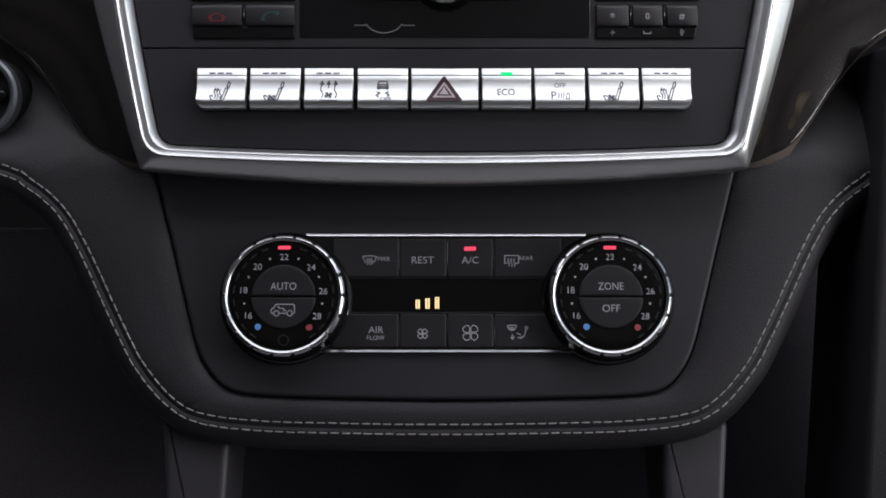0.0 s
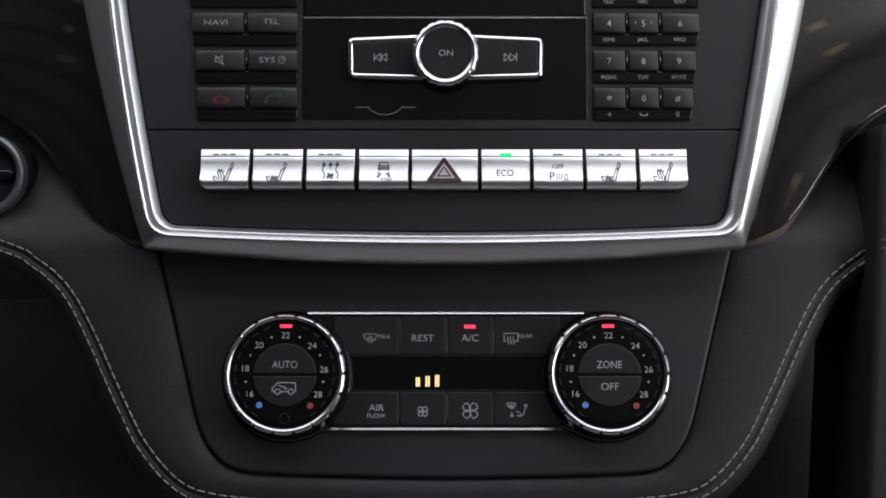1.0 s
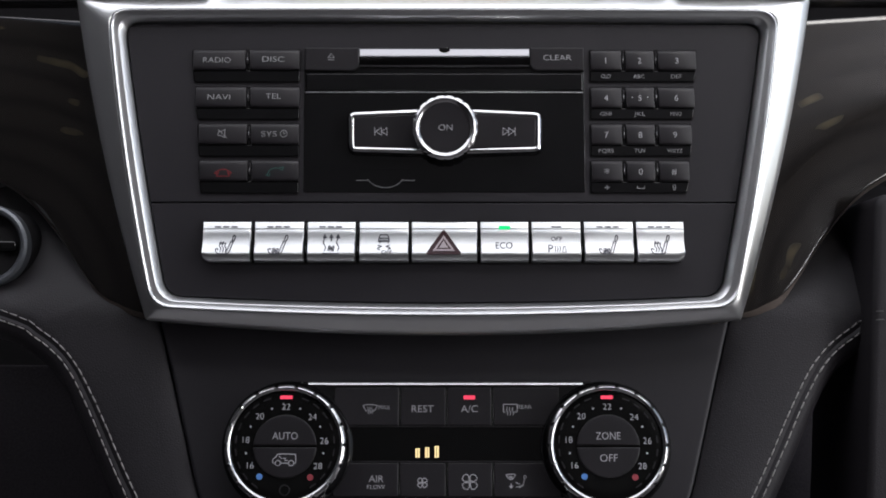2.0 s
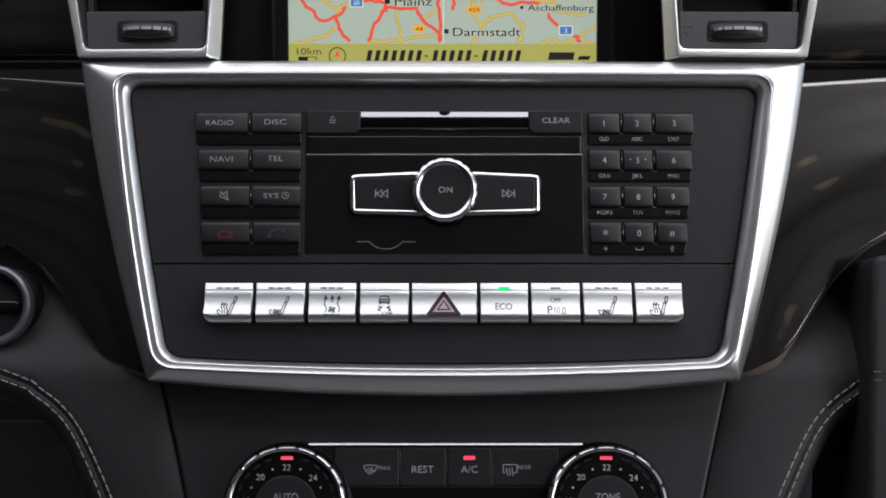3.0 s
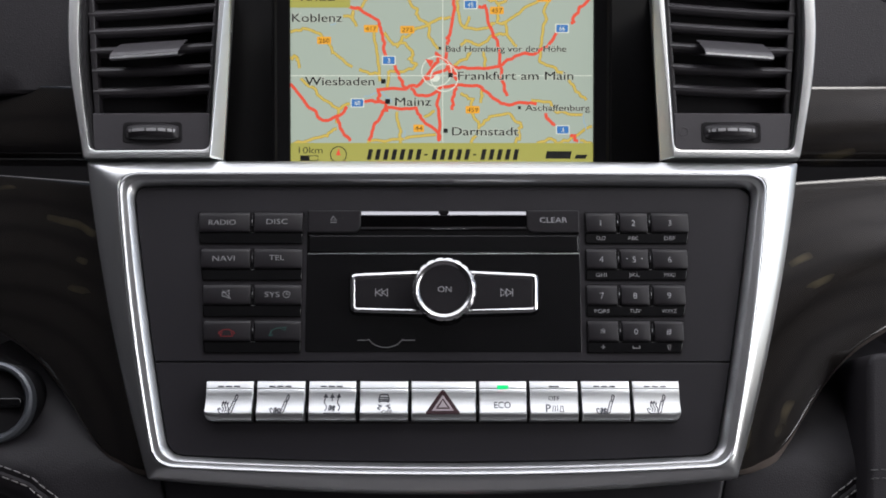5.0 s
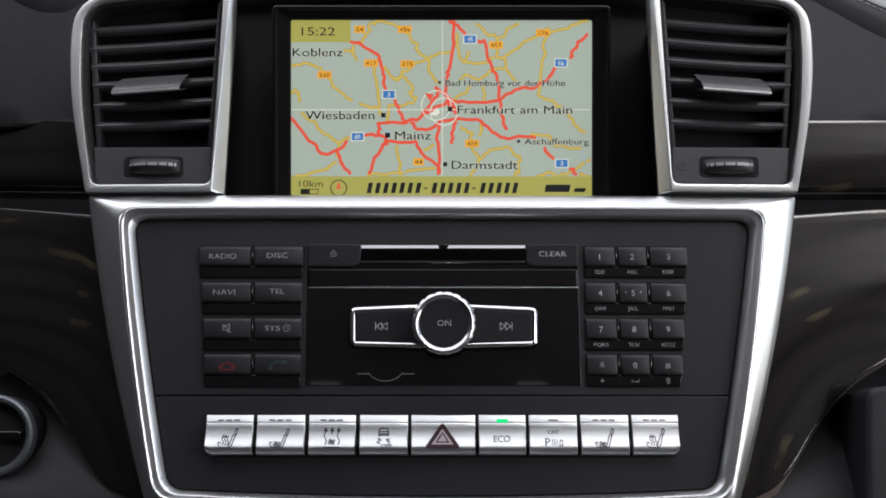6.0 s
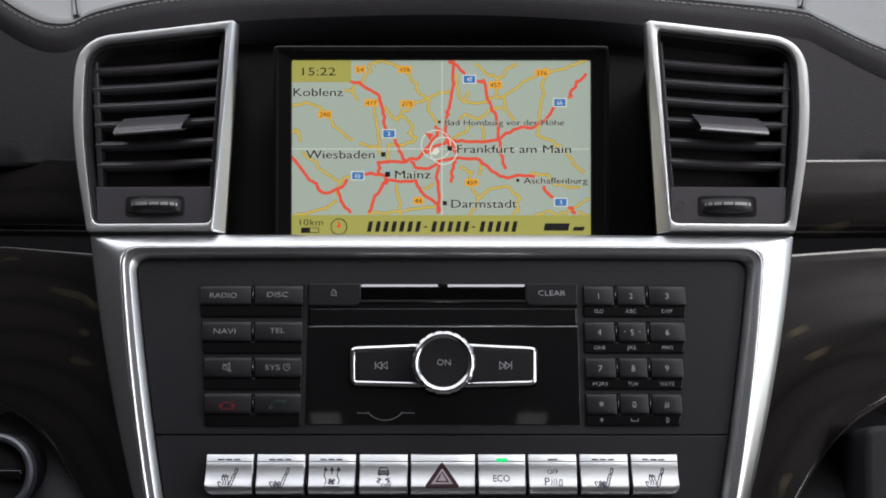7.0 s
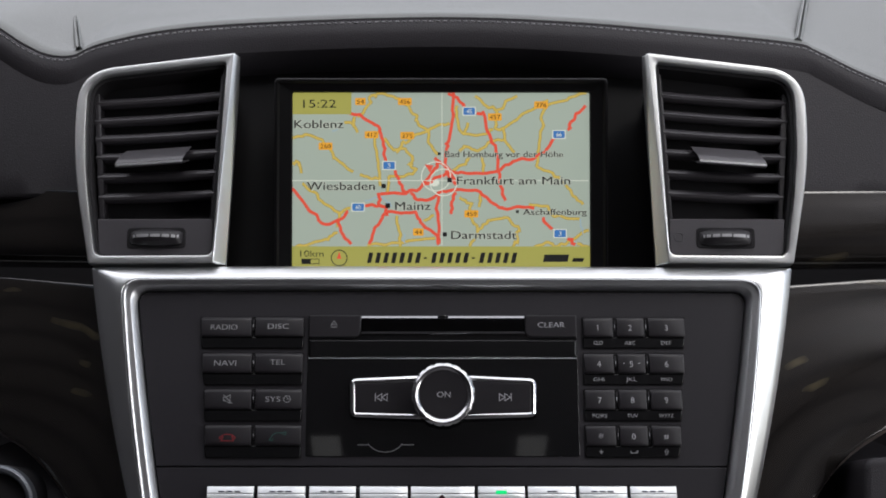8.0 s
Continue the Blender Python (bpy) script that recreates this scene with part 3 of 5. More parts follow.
HANDSET = [arc(0, -2.2, 3.6, 30, 150, 10, 0.75), [(-3.1, -0.5), (-3.9, -1.3), (-2.6, -1.9), (-2.0, -0.6)], [(3.1, -0.5), (3.9, -1.3), (2.6, -1.9), (2.0, -0.6)], [(-2.2, -1.0), (-2.9, -2.7), (2.9, -2.7), (2.2, -1.0)]]
PICKUP = [arc(0.6, -2.4, 4.0, 65, 165, 10, 0.9), [(-3.2, -1.5), (-3.9, -2.2), (-2.6, -2.6), (-2.2, -1.5)], [(2.2, 1.3), (3.9, 1.5), (3.7, 0.2), (2.4, 0.4)]]
MUTE = [[(-1.9, 0.9), (-0.6, 0.9), (1.2, 2.0), (1.2, -2.0), (-0.6, -0.9), (-1.9, -0.9), (-1.9, 0.9)], [(-2.0, 2.0), (2.2, -2.2)]]


def sys_label(key, u, v):
    part("lettering", settled(words("SYS", u - 2.6, v, 2.7, 2.16, 7.2), key), DIMPRINT, key)
    part("symbol", settled(strokes([arc(u + 4.2, v, 1.6, 0, 360, 16), [(u + 4.2, v + 1.0), (u + 4.2, v), (u + 5.1, v)]], 0.3, 2.14), key), DIMPRINT, key)


rows_v = [(52.4, 37.2), (34.7, 19.5), (17.3, 2.1), (0.1, -15.1)]
lefts = [(-117.3, -116.4), (-115.7, -114.6), (-114.2, -113.6), (-113.4, -112.6)]
left_names = [[lettered("RADIO", 2.7, DIMPRINT, 13.0, -0.9, -0.2), lettered("DISC", 2.7, DIMPRINT, 10.2, -0.5, 0.2)],
              [lettered("NAVI", 2.7, DIMPRINT, 10.6, -0.8, 0.0), lettered("TEL", 2.7, DIMPRINT, 7.2, -0.6, 0.4)],
              [drawn(MUTE, 0.35, DIMPRINT), sys_label],
              [drawn(HANDSET, 0.4, REDPRINT), drawn(PICKUP, 0.4, GREENPRINT)]]
for (tv, bv), (lu, lu2), names in zip(rows_v, lefts, left_names):
    key_row(tv, bv, lu, -67.1, (lu2, -67.3), [-91.6 + (52 - tv) * 0.03], names, None)
DIGITS = [("1", "2", "3"), ("4", "5", "6"), ("7", "8", "9"), ("*", "0", "#")]
UNDER = [("OO", "ABC", "DEF"), ("GHI", "JKL", "MNO"), ("PQRS", "TUV", "WXYZ"), ("+", "_", "o")]
rights = [(118.2, 117.3), (117.2, 116.2), (115.6, 114.8), (114.2, 112.8)]
for (tv, bv), (ru, ru2), digits, under in zip(rows_v, rights, DIGITS, UNDER):
    names = [lettered(d, 3.0 if d != "*" else 4.2, None, None, -0.1, -0.3 if d != "*" else -0.9) for d in digits]
    lows = [lettered(t, 1.9, DIMPRINT, {1: 1.9, 2: 4.2, 3: 5.2, 4: 7.0}[len(t)] if t not in "+_o" else None, -0.2, 0.0, 1.16) for t in under]
    if under[0] == "+":
        lows[0] = drawn([[(-1.1, 0), (1.1, 0)], [(0, -1.1), (0, 1.1)]], 0.35, DIMPRINT, 1.14)
        lows[1] = drawn([[(-1.6, 0.7), (-1.6, -0.5), (1.6, -0.5), (1.6, 0.7)]], 0.35, DIMPRINT, 1.14)
        lows[2] = drawn([[(0, 1.3), (-1.0, 0.2), (-0.4, 0.2), (-0.4, -1.1), (0.4, -1.1), (0.4, 0.2), (1.0, 0.2), (0, 1.3)]], 0.25, DIMPRINT, 1.14)
    if under[0] == "OO":
        lows[0] = drawn([arc(-1.3, 0, 0.8, 0, 360, 12), arc(1.3, 0, 0.8, 0, 360, 12), [(-1.3, -0.8), (1.3, -0.8)]], 0.28, DIMPRINT, 1.14)
    if digits[1] == "5":
        names[1] = lambda key, u, v: (lettered("5", 3.0, None, None, -0.1, -0.3)(key, u, v), [part("raised_dot", lathe([(0.35, 1.7), (0.3, 2.1)], u + d, v, 10), PRINT, key) for d in (-3.6, 3.6)])
    key_row(tv - 0.2, bv, 68.6, ru, (68.4, ru2), [84.0, 99.2], names, lows)

# glossy middle with the disc slot
middle = rounded([(-65.0, -14.8), (65.9, -14.8), (65.7, 53.5), (-65.0, 53.5)], 1.2)
part("gloss_panel", slab(middle, -0.4, 0.35, 0.3), GLOSS, radio, "piano-black middle panel")
eject = part("button", slab(rounded([(-64.6, 42.3), (-41.5, 42.3), (-39.4, 44.5), (-39.4, 53.2), (-64.6, 53.2)], (0.6, 2.0, 0.6, 0.4, 0.8)), 0.3, 2.2, 0.5), KEYPLASTIC, radio)
part("symbol", strokes([[(-53.8, 48.4), (-52.4, 50.3), (-51.0, 48.4), (-53.8, 48.4)], [(-53.9, 47.3), (-50.9, 47.3)]], 0.34, 2.22), DIMPRINT, eject)
clear = part("button", slab(rounded([(65.5, 42.3), (42.6, 42.3), (40.4, 44.5), (40.4, 53.2), (65.5, 53.2)][::-1], (0.8, 0.4, 0.6, 2.0, 0.6)), 0.3, 2.2, 0.5), KEYPLASTIC, radio)
part("lettering", words("CLEAR", 53.2, 48.5, 2.7, 2.26, 13.2), PRINT, clear)
lid_profile = [(53.3, -0.2), (53.2, 0.3), (52.5, 0.8), (52.3, 0.86), (50.0, 1.40), (48.0, 1.845), (46.0, 2.26), (44.7, 2.51), (44.3, 2.45), (44.0, 2.2), (43.6, 0.3)]
part("disc_lid", loft([[(u, v, w) for v, w in lid_profile] for u in (-39.1, -20, 0, 20, 40.1)], closed=False), LIDMETAL, radio, "mirror-dark curved disc slot lid")
dimple = arc(0.5, 53.2, 2.6, 180, 360, 10, 0.7)
part("disc_lid_grip", slab(dimple, 0.2, 1.9, 0.25), GLOSS, radio)
part("disc_slot", slab(rounded(rect(-64.4, 32.6, 65.3, 41.4), 0.4), 0.3, 1.5, 0.9), GLOSS, radio, "piano-black slot strip with a bright edge")
part("slot_edge", slab(rect(-64.4, 32.0, 65.3, 32.5), 0.3, 1.0, 0.15), ALUDARK, radio, "thin silver edge line")

# card slot
card = bmesh.new()
strokes([[(-40.4, -9.2), (-35.5, -9.2)] + arc(-27.0, -6.0, 8.8, 205, 335, 14, 0.75) + [(-18.5, -9.2), (-13.1, -9.2)]], 0.35, 0.34, 0.5, card)
part("card_slot_lip", card, ALUDARK, radio, "thin bright lip of the card slot")
part("card_flap", slab(rounded(rect(-39.8, -8.9, -13.7, -4.0), 0.6), 0.3, 0.42, 0.05), GLOSS, radio)

# rocker with its turning knob
for s, c in ((-1, 0.7), (1, 0.7)):
    quad = [(c + s * 5, 2.4), (c + s * 44.3, 3.6), (c + s * 44.6, 22.0), (c + s * 5, 23.8)]
    out = rounded(quad if s > 0 else quad[::-1], (0.0, 3.2, 3.2, 0.0) if s > 0 else (0.0, 3.2, 3.2, 0.0))
    ins = inset(out, 2.3)
    frame_bm = loft([at_w(inset(out, -1.0), 0.3), at_w(inset(out, -0.75), 2.2), at_w(inset(out, -0.3), 3.7), at_w(out, 4.4), at_w(inset(out, 0.2), 4.9), at_w(inset(out, 1.0), 5.45), at_w(inset(out, 1.25), 5.55), at_w(inset(out, 1.5), 5.5), at_w(inset(out, 2.2), 5.1), at_w(ins, 4.9), at_w(ins, 2.5)])
    part("rocker_frame", frame_bm, CHROME, radio, "chrome rocker frame")
    key = part("rocker_button", slab(inset(out, 2.35), 2.5, 5.0, 0.5), KEYPLASTIC, radio)
    cu, cv = c + s * 29.7, 13.0
    tri = lambda x: [(cu + s * x, cv - 1.7), (cu + s * (x + 2.6), cv), (cu + s * x, cv + 1.7), (cu + s * x, cv - 1.7)]
    part("symbol", strokes([tri(-2.9), tri(-0.3), [(cu + s * 2.7, cv - 1.9), (cu + s * 2.7, cv + 1.9)]], 0.38, 5.04), PRINT, key)
knob = part("turning_knob", lathe([(14.6, 0.3), (14.6, 6.0), (14.0, 6.6)], 0.7, 13.7, 64), GLOSS, radio, "black knob base")
part("knob_ring", lathe([(14.4, 5.8), (15.1, 7.0), (15.1, 11.2), (14.8, 11.7), (13.8, 12.35), (13.4, 12.5), (13.0, 12.4), (11.7, 11.6), (11.5, 11.3), (11.5, 10.5)], 0.7, 13.8, 120, notch=(20, 0.6, (1, 2, 3)), cap=False), RINGMETAL, knob, "notched chrome ring")
cap = lathe([(11.5, 8), (11.5, 11.0), (11.1, 11.5), (8, 11.4), (4, 11.2)], 0.7, 13.8, 64)
part("knob_cap", cap, KEYPLASTIC, knob)
part("lettering", words("ON", 0.9, 13.8, 2.9, 11.75, 6.4), PRINT, knob)

# ---- switch strip ----
strip = thing("switch_strip", RADIO, (0, -38, 0), "row of nine silver push switches under the radio", "switch strip")
part("faceplate", slab(clipped(inset(face, 0.5), -90, -19.8), -3, 0, 0.4), PLASTIC, strip)
part("switch_well", slab(rounded(rect(-110.6, -48.3, 110.8, -27.9), (4, 4, 1.2, 1.2)), -0.2, 0.2, 0.1), VOID, strip)
SEAT = [[(2.6, 1.7), (3.1, 3.6), (3.6, 3.9), (4.1, 3.3), (3.6, 1.4), (3.0, 1.2), (2.6, 1.7)], [(2.0, 0.9), (3.1, 0.7), (1.5, -4.4), (0.8, -4.9), (0.2, -4.6), (2.0, 0.9)],
        [(0.5, -4.9), (-3.4, -4.9), (-4.2, -4.3), (-4.8, -2.7), (-3.9, -2.4), (-3.3, -3.2)]]
HEAT = [smooth_line([(x, -4.0), (x + 0.5, -2.6), (x - 0.3, -1.2), (x + 0.2, 0.4)], 3) for x in (-2.7, -1.5, -0.3)] + [[(x - 0.4, -0.2), (x + 0.2, 0.8), (x + 0.7, -0.2)] for x in (-2.7, -1.5)]
BLADES = [[(1.5 * math.cos(a) * r, 1.2 * math.sin(a) * r) for r, a in ((0.2, t), (1.0, t - 0.35), (1.15, t + 0.1), (0.9, t + 0.45), (0.2, t))] for t in (0.6, 2.2, 3.75, 5.3)]
COOL = [[(x - 1.4, y - 3.4) for x, y in line] for line in BLADES]
VEST = [smooth_line([(x, -3.6), (x + 0.6, -1.8), (x - 0.5, 0.4), (x + 0.1, 2.6)], 4) + [(x + 0.1, 4.0)] for x in (-3.1, 3.0)] + [[(0.0, 1.0), (0.0, 4.0)]] + \
       [[(x - 0.7, 2.8), (x, 4.3), (x + 0.7, 2.8), (x - 0.7, 2.8)] for x in (-3.0, 0.0, 3.1)] + [[(-3.9, -4.8), (3.9, -4.8)]] + [[(x, y - 2.3) for x, y in line] for line in BLADES]
CARSKID = [[(-1.6, 4.1), (1.6, 4.1), (2.3, 2.6), (2.4, 0.9), (-2.4, 0.9), (-2.3, 2.6), (-1.6, 4.1)], [(-2.3, 2.5), (2.3, 2.5)], [(-2.3, 1.6), (2.3, 1.6)], [(-1.9, 0.9), (-1.9, 0.1)], [(1.9, 0.9), (1.9, 0.1)],
           smooth_line([(-2.9, -0.8), (-1.2, -1.4), (-3.0, -2.4), (-1.6, -3.1)], 3), smooth_line([(2.9, -0.8), (1.2, -1.4), (3.0, -2.2), (2.0, -2.8)], 3)]
us = [(-110.9, -88.7), (-87.0, -64.4), (-62.6, -40.6), (-38.7, -16.1), (-14.6, 15.5), (17.1, 39.2), (40.7, 63.3), (64.9, 87.5), (89.0, 110.9)]
SECTION = [(-28.5, 0.2), (-28.5, 0.9), (-28.75, 1.35), (-29.2, 1.6), (-31.8, 2.5), (-32.2, 2.2), (-32.6, 2.45), (-34.5, 2.75), (-37.0, 3.40), (-39.5, 4.30), (-41.6, 5.25), (-43.2, 6.05),
           (-44.0, 6.3), (-44.8, 6.2), (-46.2, 5.3), (-47.1, 4.0), (-47.4, 2.6), (-47.4, 0.2)]
height = lambda v: float(np.interp(-v, [-p[0] for p in SECTION[3:13]], [p[1] for p in SECTION[3:13]]))


def switch(k, u0, u1):
    rows, inset_u = [], [(0, 0.75), (0.12, 0.93), (0.35, 1.0)]
    n = 6
    if k in (0, 8):
        n = 10
    stations = [(u0 + d, s) for d, s in inset_u] + [(u0 + d, 1.0) for d in ((0.7, 1.2, 2.0, 3.0) if k == 0 else ())] + [(u0 + (u1 - u0) * i / n, 1.0) for i in range(2, n - 1)] + [(u1 - d, 1.0) for d in ((3.0, 2.0, 1.2, 0.7) if k == 8 else ())] + [(u1 - d, s) for d, s in inset_u[::-1]]
    for u, s in stations:
        cut = 0.0
        for end, sign in ((u0, 1), (u1, -1)):
            if (k == 0 and sign > 0) or (k == 8 and sign < 0):
                d = abs(u - end)
                cut = max(cut, 3.4 * (1 - math.sqrt(max(0.0, 1 - max(0.0, 1 - d / 3.6) ** 2))))
        rows.append([(u, v + (cut * max(0, (-40 - v) / 7.4)), 0.2 + (w - 0.2) * s) for v, w in SECTION])
    b = part("push_switch", loft(rows, closed=False, cap0=True, cap1=True), SWITCH, strip, "brushed silver push switch")
    c = (u0 + u1) / 2

    def lay(bm):
        """Prints follow the slope of the switch."""
        for vert in bm.verts:
            vert.co.z += height(vert.co.y) + 0.05
        return bm

    ind = [(-5.2, -2.4), (-1.4, 1.4), (2.4, 5.2)]
    if k in (0, 1, 2, 7, 8):
        for a, e in ind:
            part("indicator", lay(slab(rect(c + a - 0.4, -31.4, c + e - 0.4, -30.7), -0.2, 0.1, 0.05)), DARKPRINT, b)
    if k == 6:
        part("indicator", lay(slab(rect(c - 2.2, -31.4, c + 2.4, -30.7), -0.2, 0.1, 0.05)), DARKPRINT, b)
    if k == 5:
        part("indicator", lay(slab(rounded(rect(c - 2.6, -32.2, c + 2.6, -30.5), 0.4), -0.2, 0.2, 0.1)), GREEN_LED, b, "glowing green indicator")
    sym = {0: SEAT + HEAT, 8: SEAT + HEAT, 1: SEAT + COOL, 7: SEAT + COOL, 2: VEST, 3: CARSKID}.get(k)
    if sym:
        part("symbol", lay(strokes([[(c + x, -38.9 + y) for x, y in line] for line in sym], 0.52, 0.06, 0.05)), DARKPRINT, b)
    if k == 3:
        part("lettering", lay(words("OFF", c + 1.4, -43.0, 1.8, 0.12, 5.0, bold=0.012)), DARKPRINT, b)
    if k == 5:
        part("lettering", lay(words("ECO", c - 0.3, -39.7, 3.2, 0.05, 7.8, bold=0.012)), DARKPRINT, b)
    if k == 6:
        part("lettering", lay(words("OFF", c, -36.6, 2.1, 0.05, 5.2, bold=0.012)), DARKPRINT, b)
        part("lettering", lay(words("P", c - 2.8, -41.2, 3.8, 0.05, 2.4, bold=0.012)), DARKPRINT, b)
        part("symbol", lay(strokes([[(c - 0.9 + 1.1 * i, -42.8), (c - 0.5 + 1.1 * i, -41.2), (c - 0.7 + 1.1 * i, -40.0)] for i in range(3)]
             + [[(c + 2.6, -43.0), (c + 4.2, -43.0), (c + 4.0, -40.4), (c + 3.1, -40.4), (c + 2.6, -43.0)]], 0.42, 0.0, 0.04)), DARKPRINT, b)
    if k == 4:
        tri = lambda q: [(0.1 + q * -8.6, -39.9 - q * 4.3), (0.1 + q * 8.6, -39.9 - q * 4.3), (0.1, -39.9 + q * 8.1)]
        part("hazard_lens", lay(slab(rounded(tri(1.0), 1.8), -0.3, 0.45, 0.2)), HAZARDRED, b, "dark red triangle lens")
        part("triangle_field", lay(slab(tri(0.60), 0.3, 0.95, 0.05)), HAZARDLINE, b, "pale inner triangle")
        part("triangle_line", lay(strokes([tri(0.33) + tri(0.33)[:1]], 0.75, 1.05, 0.1)), HAZARDRED, b)


for k, (a, e) in enumerate(us):
    switch(k, a, e)
    if k:
        gap = (us[k - 1][1] + a) / 2
        divider = part("divider", slab(rounded(rect(gap - 0.42, -46.6, gap + 0.42, -29.2), 0.4), 0.1, 2.0, 0.35), GLOSS, strip, "glossy black divider between switches")
        part("light_spot", slab(rounded(rect(gap - 0.14, -42.4, gap + 0.14, -40.0), 0.13), 1.9, 2.12, 0.05), DIMPRINT, divider)

# ---- climate controls ----
climate = thing("climate_panel", CLIMATE, (0, 0, 0), "black climate control panel with chrome edge strips", "climate panel")
body = rounded([(-70, -28.9), (70, -28.9), (72, 25.8), (-72, 25.8)], 4)
part("panel_body", slab(body, -2, -0.2, 0.4), GLOSS, climate)
for v0, v1, half, dip in ((24.1, 25.5, 64, 0.62), (-29.5, -28.2, 60, 0.2)):
    part("chrome_strip", loft([[(u, v1, -1.5), (u, v1, dip), (u, v1 - 0.15, dip + 0.12), (u, v0 + 0.15, 1.02), (u, v0, 0.95), (u, v0, -1.5)] for u in (-half, 0, half + 0.8)], cap0=True, cap1=True), RINGMETAL, climate, "thin chrome strip")
part("display_window", slab(rect(-50, -10.9, 52, 4.4), -1, 0.05, 0.1), DARKGLASS, climate, "dark display window")
part("display_edge", slab(rect(-47, 4.5, 50, 4.9), -0.5, 0.5, 0.1), KEYPLASTIC, climate)
part("display_edge", slab(rect(-47, -11.6, 50, -11.1), -0.5, 0.5, 0.1), KEYPLASTIC, climate)
for cu, h in ((-12.6, 4.2), (-8.1, 4.8), (-3.7, 5.4)):
    for d in (-0.55, 0.55):
        part("display_bar", slab(rect(cu + d - 0.42, -9.5, cu + d + 0.42, -9.5 + h), 0.05, 0.14, 0.02), AMBER_LED, climate, "lit amber bar")
SPLIT = [-52, -21.0, 0.9, 22.3, 54]


def fan(u, v, r):
    out = []
    for k in range(4):
        a = radians(45 + 90 * k)
        c, s = math.cos(a), math.sin(a)
        out.append([(u + r * (c * x - s * y), v + r * (s * x + c * y)) for x, y in smooth_line([(0.1, 0), (0.45, 0.38), (0.85, 0.36), (0.98, 0), (0.85, -0.36), (0.5, -0.34), (0.1, 0)], 3)])
    return out


def rear_shape(u, v):
    return [[(u - 3, v + 2.4), (u + 3.4, v + 2.4), (u + 3.4, v - 1.2), (u + 1.8, v - 1.2)], [(u - 3, v + 2.4), (u - 3, v - 1.2), (u - 2.0, v - 1.2)]] + \
           [smooth_line([(u - 1.2 + 1.3 * k, v + 1.0), (u - 1.5 + 1.3 * k, v - 0.4), (u - 0.9 + 1.3 * k, v - 1.4), (u - 1.2 + 1.3 * k, v - 2.8)], 3) for k in range(3)]


def front_shape(u, v, s=1.0):
    return [[(u + s * x, v + s * y) for x, y in line] for line in
            [[(-4.2, 2.0), (-2, 2.6), (2, 2.6), (4.2, 2.0), (2.6, -1.2), (1.6, -0.9)], [(-4.2, 2.0), (-2.6, -1.2), (-1.9, -0.9)]] +
            [smooth_line([(-1.2 + 1.2 * k, 1.2), (-1.5 + 1.2 * k, 0), (-0.9 + 1.2 * k, -1.2), (-1.2 + 1.2 * k, -2.8)], 3) for k in range(3)]]


for row, (v0, v1) in enumerate(((5.3, 23.0), (-27.2, -12.0))):
    for k in range(4):
        a, e = SPLIT[k] + 0.55, SPLIT[k + 1] - 0.55
        b = part("climate_button", slab(rounded(rect(a, v0, e, v1), 0.5), -0.4, 0.7, 0.4), KEYPLASTIC, climate)
        c, m = (-31.6, -10.3, 11.5, 33.0)[k], 13.1 if row == 0 else -20.6
        if (row, k) == (0, 0):
            part("symbol", strokes(front_shape(c - 3.2, m - 0.2, 0.78), 0.34, 0.72), PRINT, b)
            part("lettering", words("MAX", c + 3.4, m + 0.6, 2.0, 0.74, 5.4), PRINT, b)
        elif (row, k) == (0, 1):
            part("lettering", words("REST", c, m, 3.4, 0.74, 10.2), PRINT, b)
        elif (row, k) == (0, 2):
            part("lettering", words("A/C", c, m, 3.4, 0.74, 7.8), PRINT, b)
            part("indicator", slab(rounded(rect(c - 2.7, 17.4, c + 2.7, 19.2), 0.4), 0.6, 0.95, 0.1), RED_LED, b, "glowing red indicator")
        elif (row, k) == (0, 3):
            part("symbol", strokes(rear_shape(c - 2.6, m - 0.4), 0.38, 0.72), PRINT, b)
            part("lettering", words("REAR", c + 4.3, m + 0.9, 1.9, 0.74, 6.6), PRINT, b)
        elif (row, k) == (1, 0):
            part("lettering", words("AIR", c, m + 1.5, 3.2, 0.74, 6.8), PRINT, b)
            part("lettering", words("FLOW", c, m - 2.2, 2.1, 0.74, 8.2), PRINT, b)
        elif (row, k) in ((1, 1), (1, 2)):
            part("symbol", strokes(fan(c, m if k == 2 else m - 0.4, 4.0 if k == 2 else 2.5), 0.42, 0.72), PRINT, b)
        else:
            part("symbol", strokes(front_shape(c - 2.6, m + 2.2, 0.5) + [[(c - 2.4, m - 0.6), (c - 2.4, m - 2.6)], [(c - 3.2, m - 1.8), (c - 2.4, m - 2.8), (c - 1.6, m - 1.8)],
                 arc(c + 4.0, m + 2.2, 0.6, 0, 360, 8), [(c + 3.8, m + 1.4), (c + 3.0, m - 1.6), (c - 0.2, m - 2.4)], [(c - 0.4, m - 0.2), (c + 1.6, m - 1.0)], [(c + 3.0, m - 1.6), (c + 1.0, m - 2.8)]], 0.42, 0.72), PRINT, b)
    for s in SPLIT[1:4]:
        part("button_divider", slab(rounded(rect(s - 0.3, v0 + 0.8, s + 0.3, v1 - 1.2), 0.25), -0.4, 0.5, 0.2), GLOSS, climate)

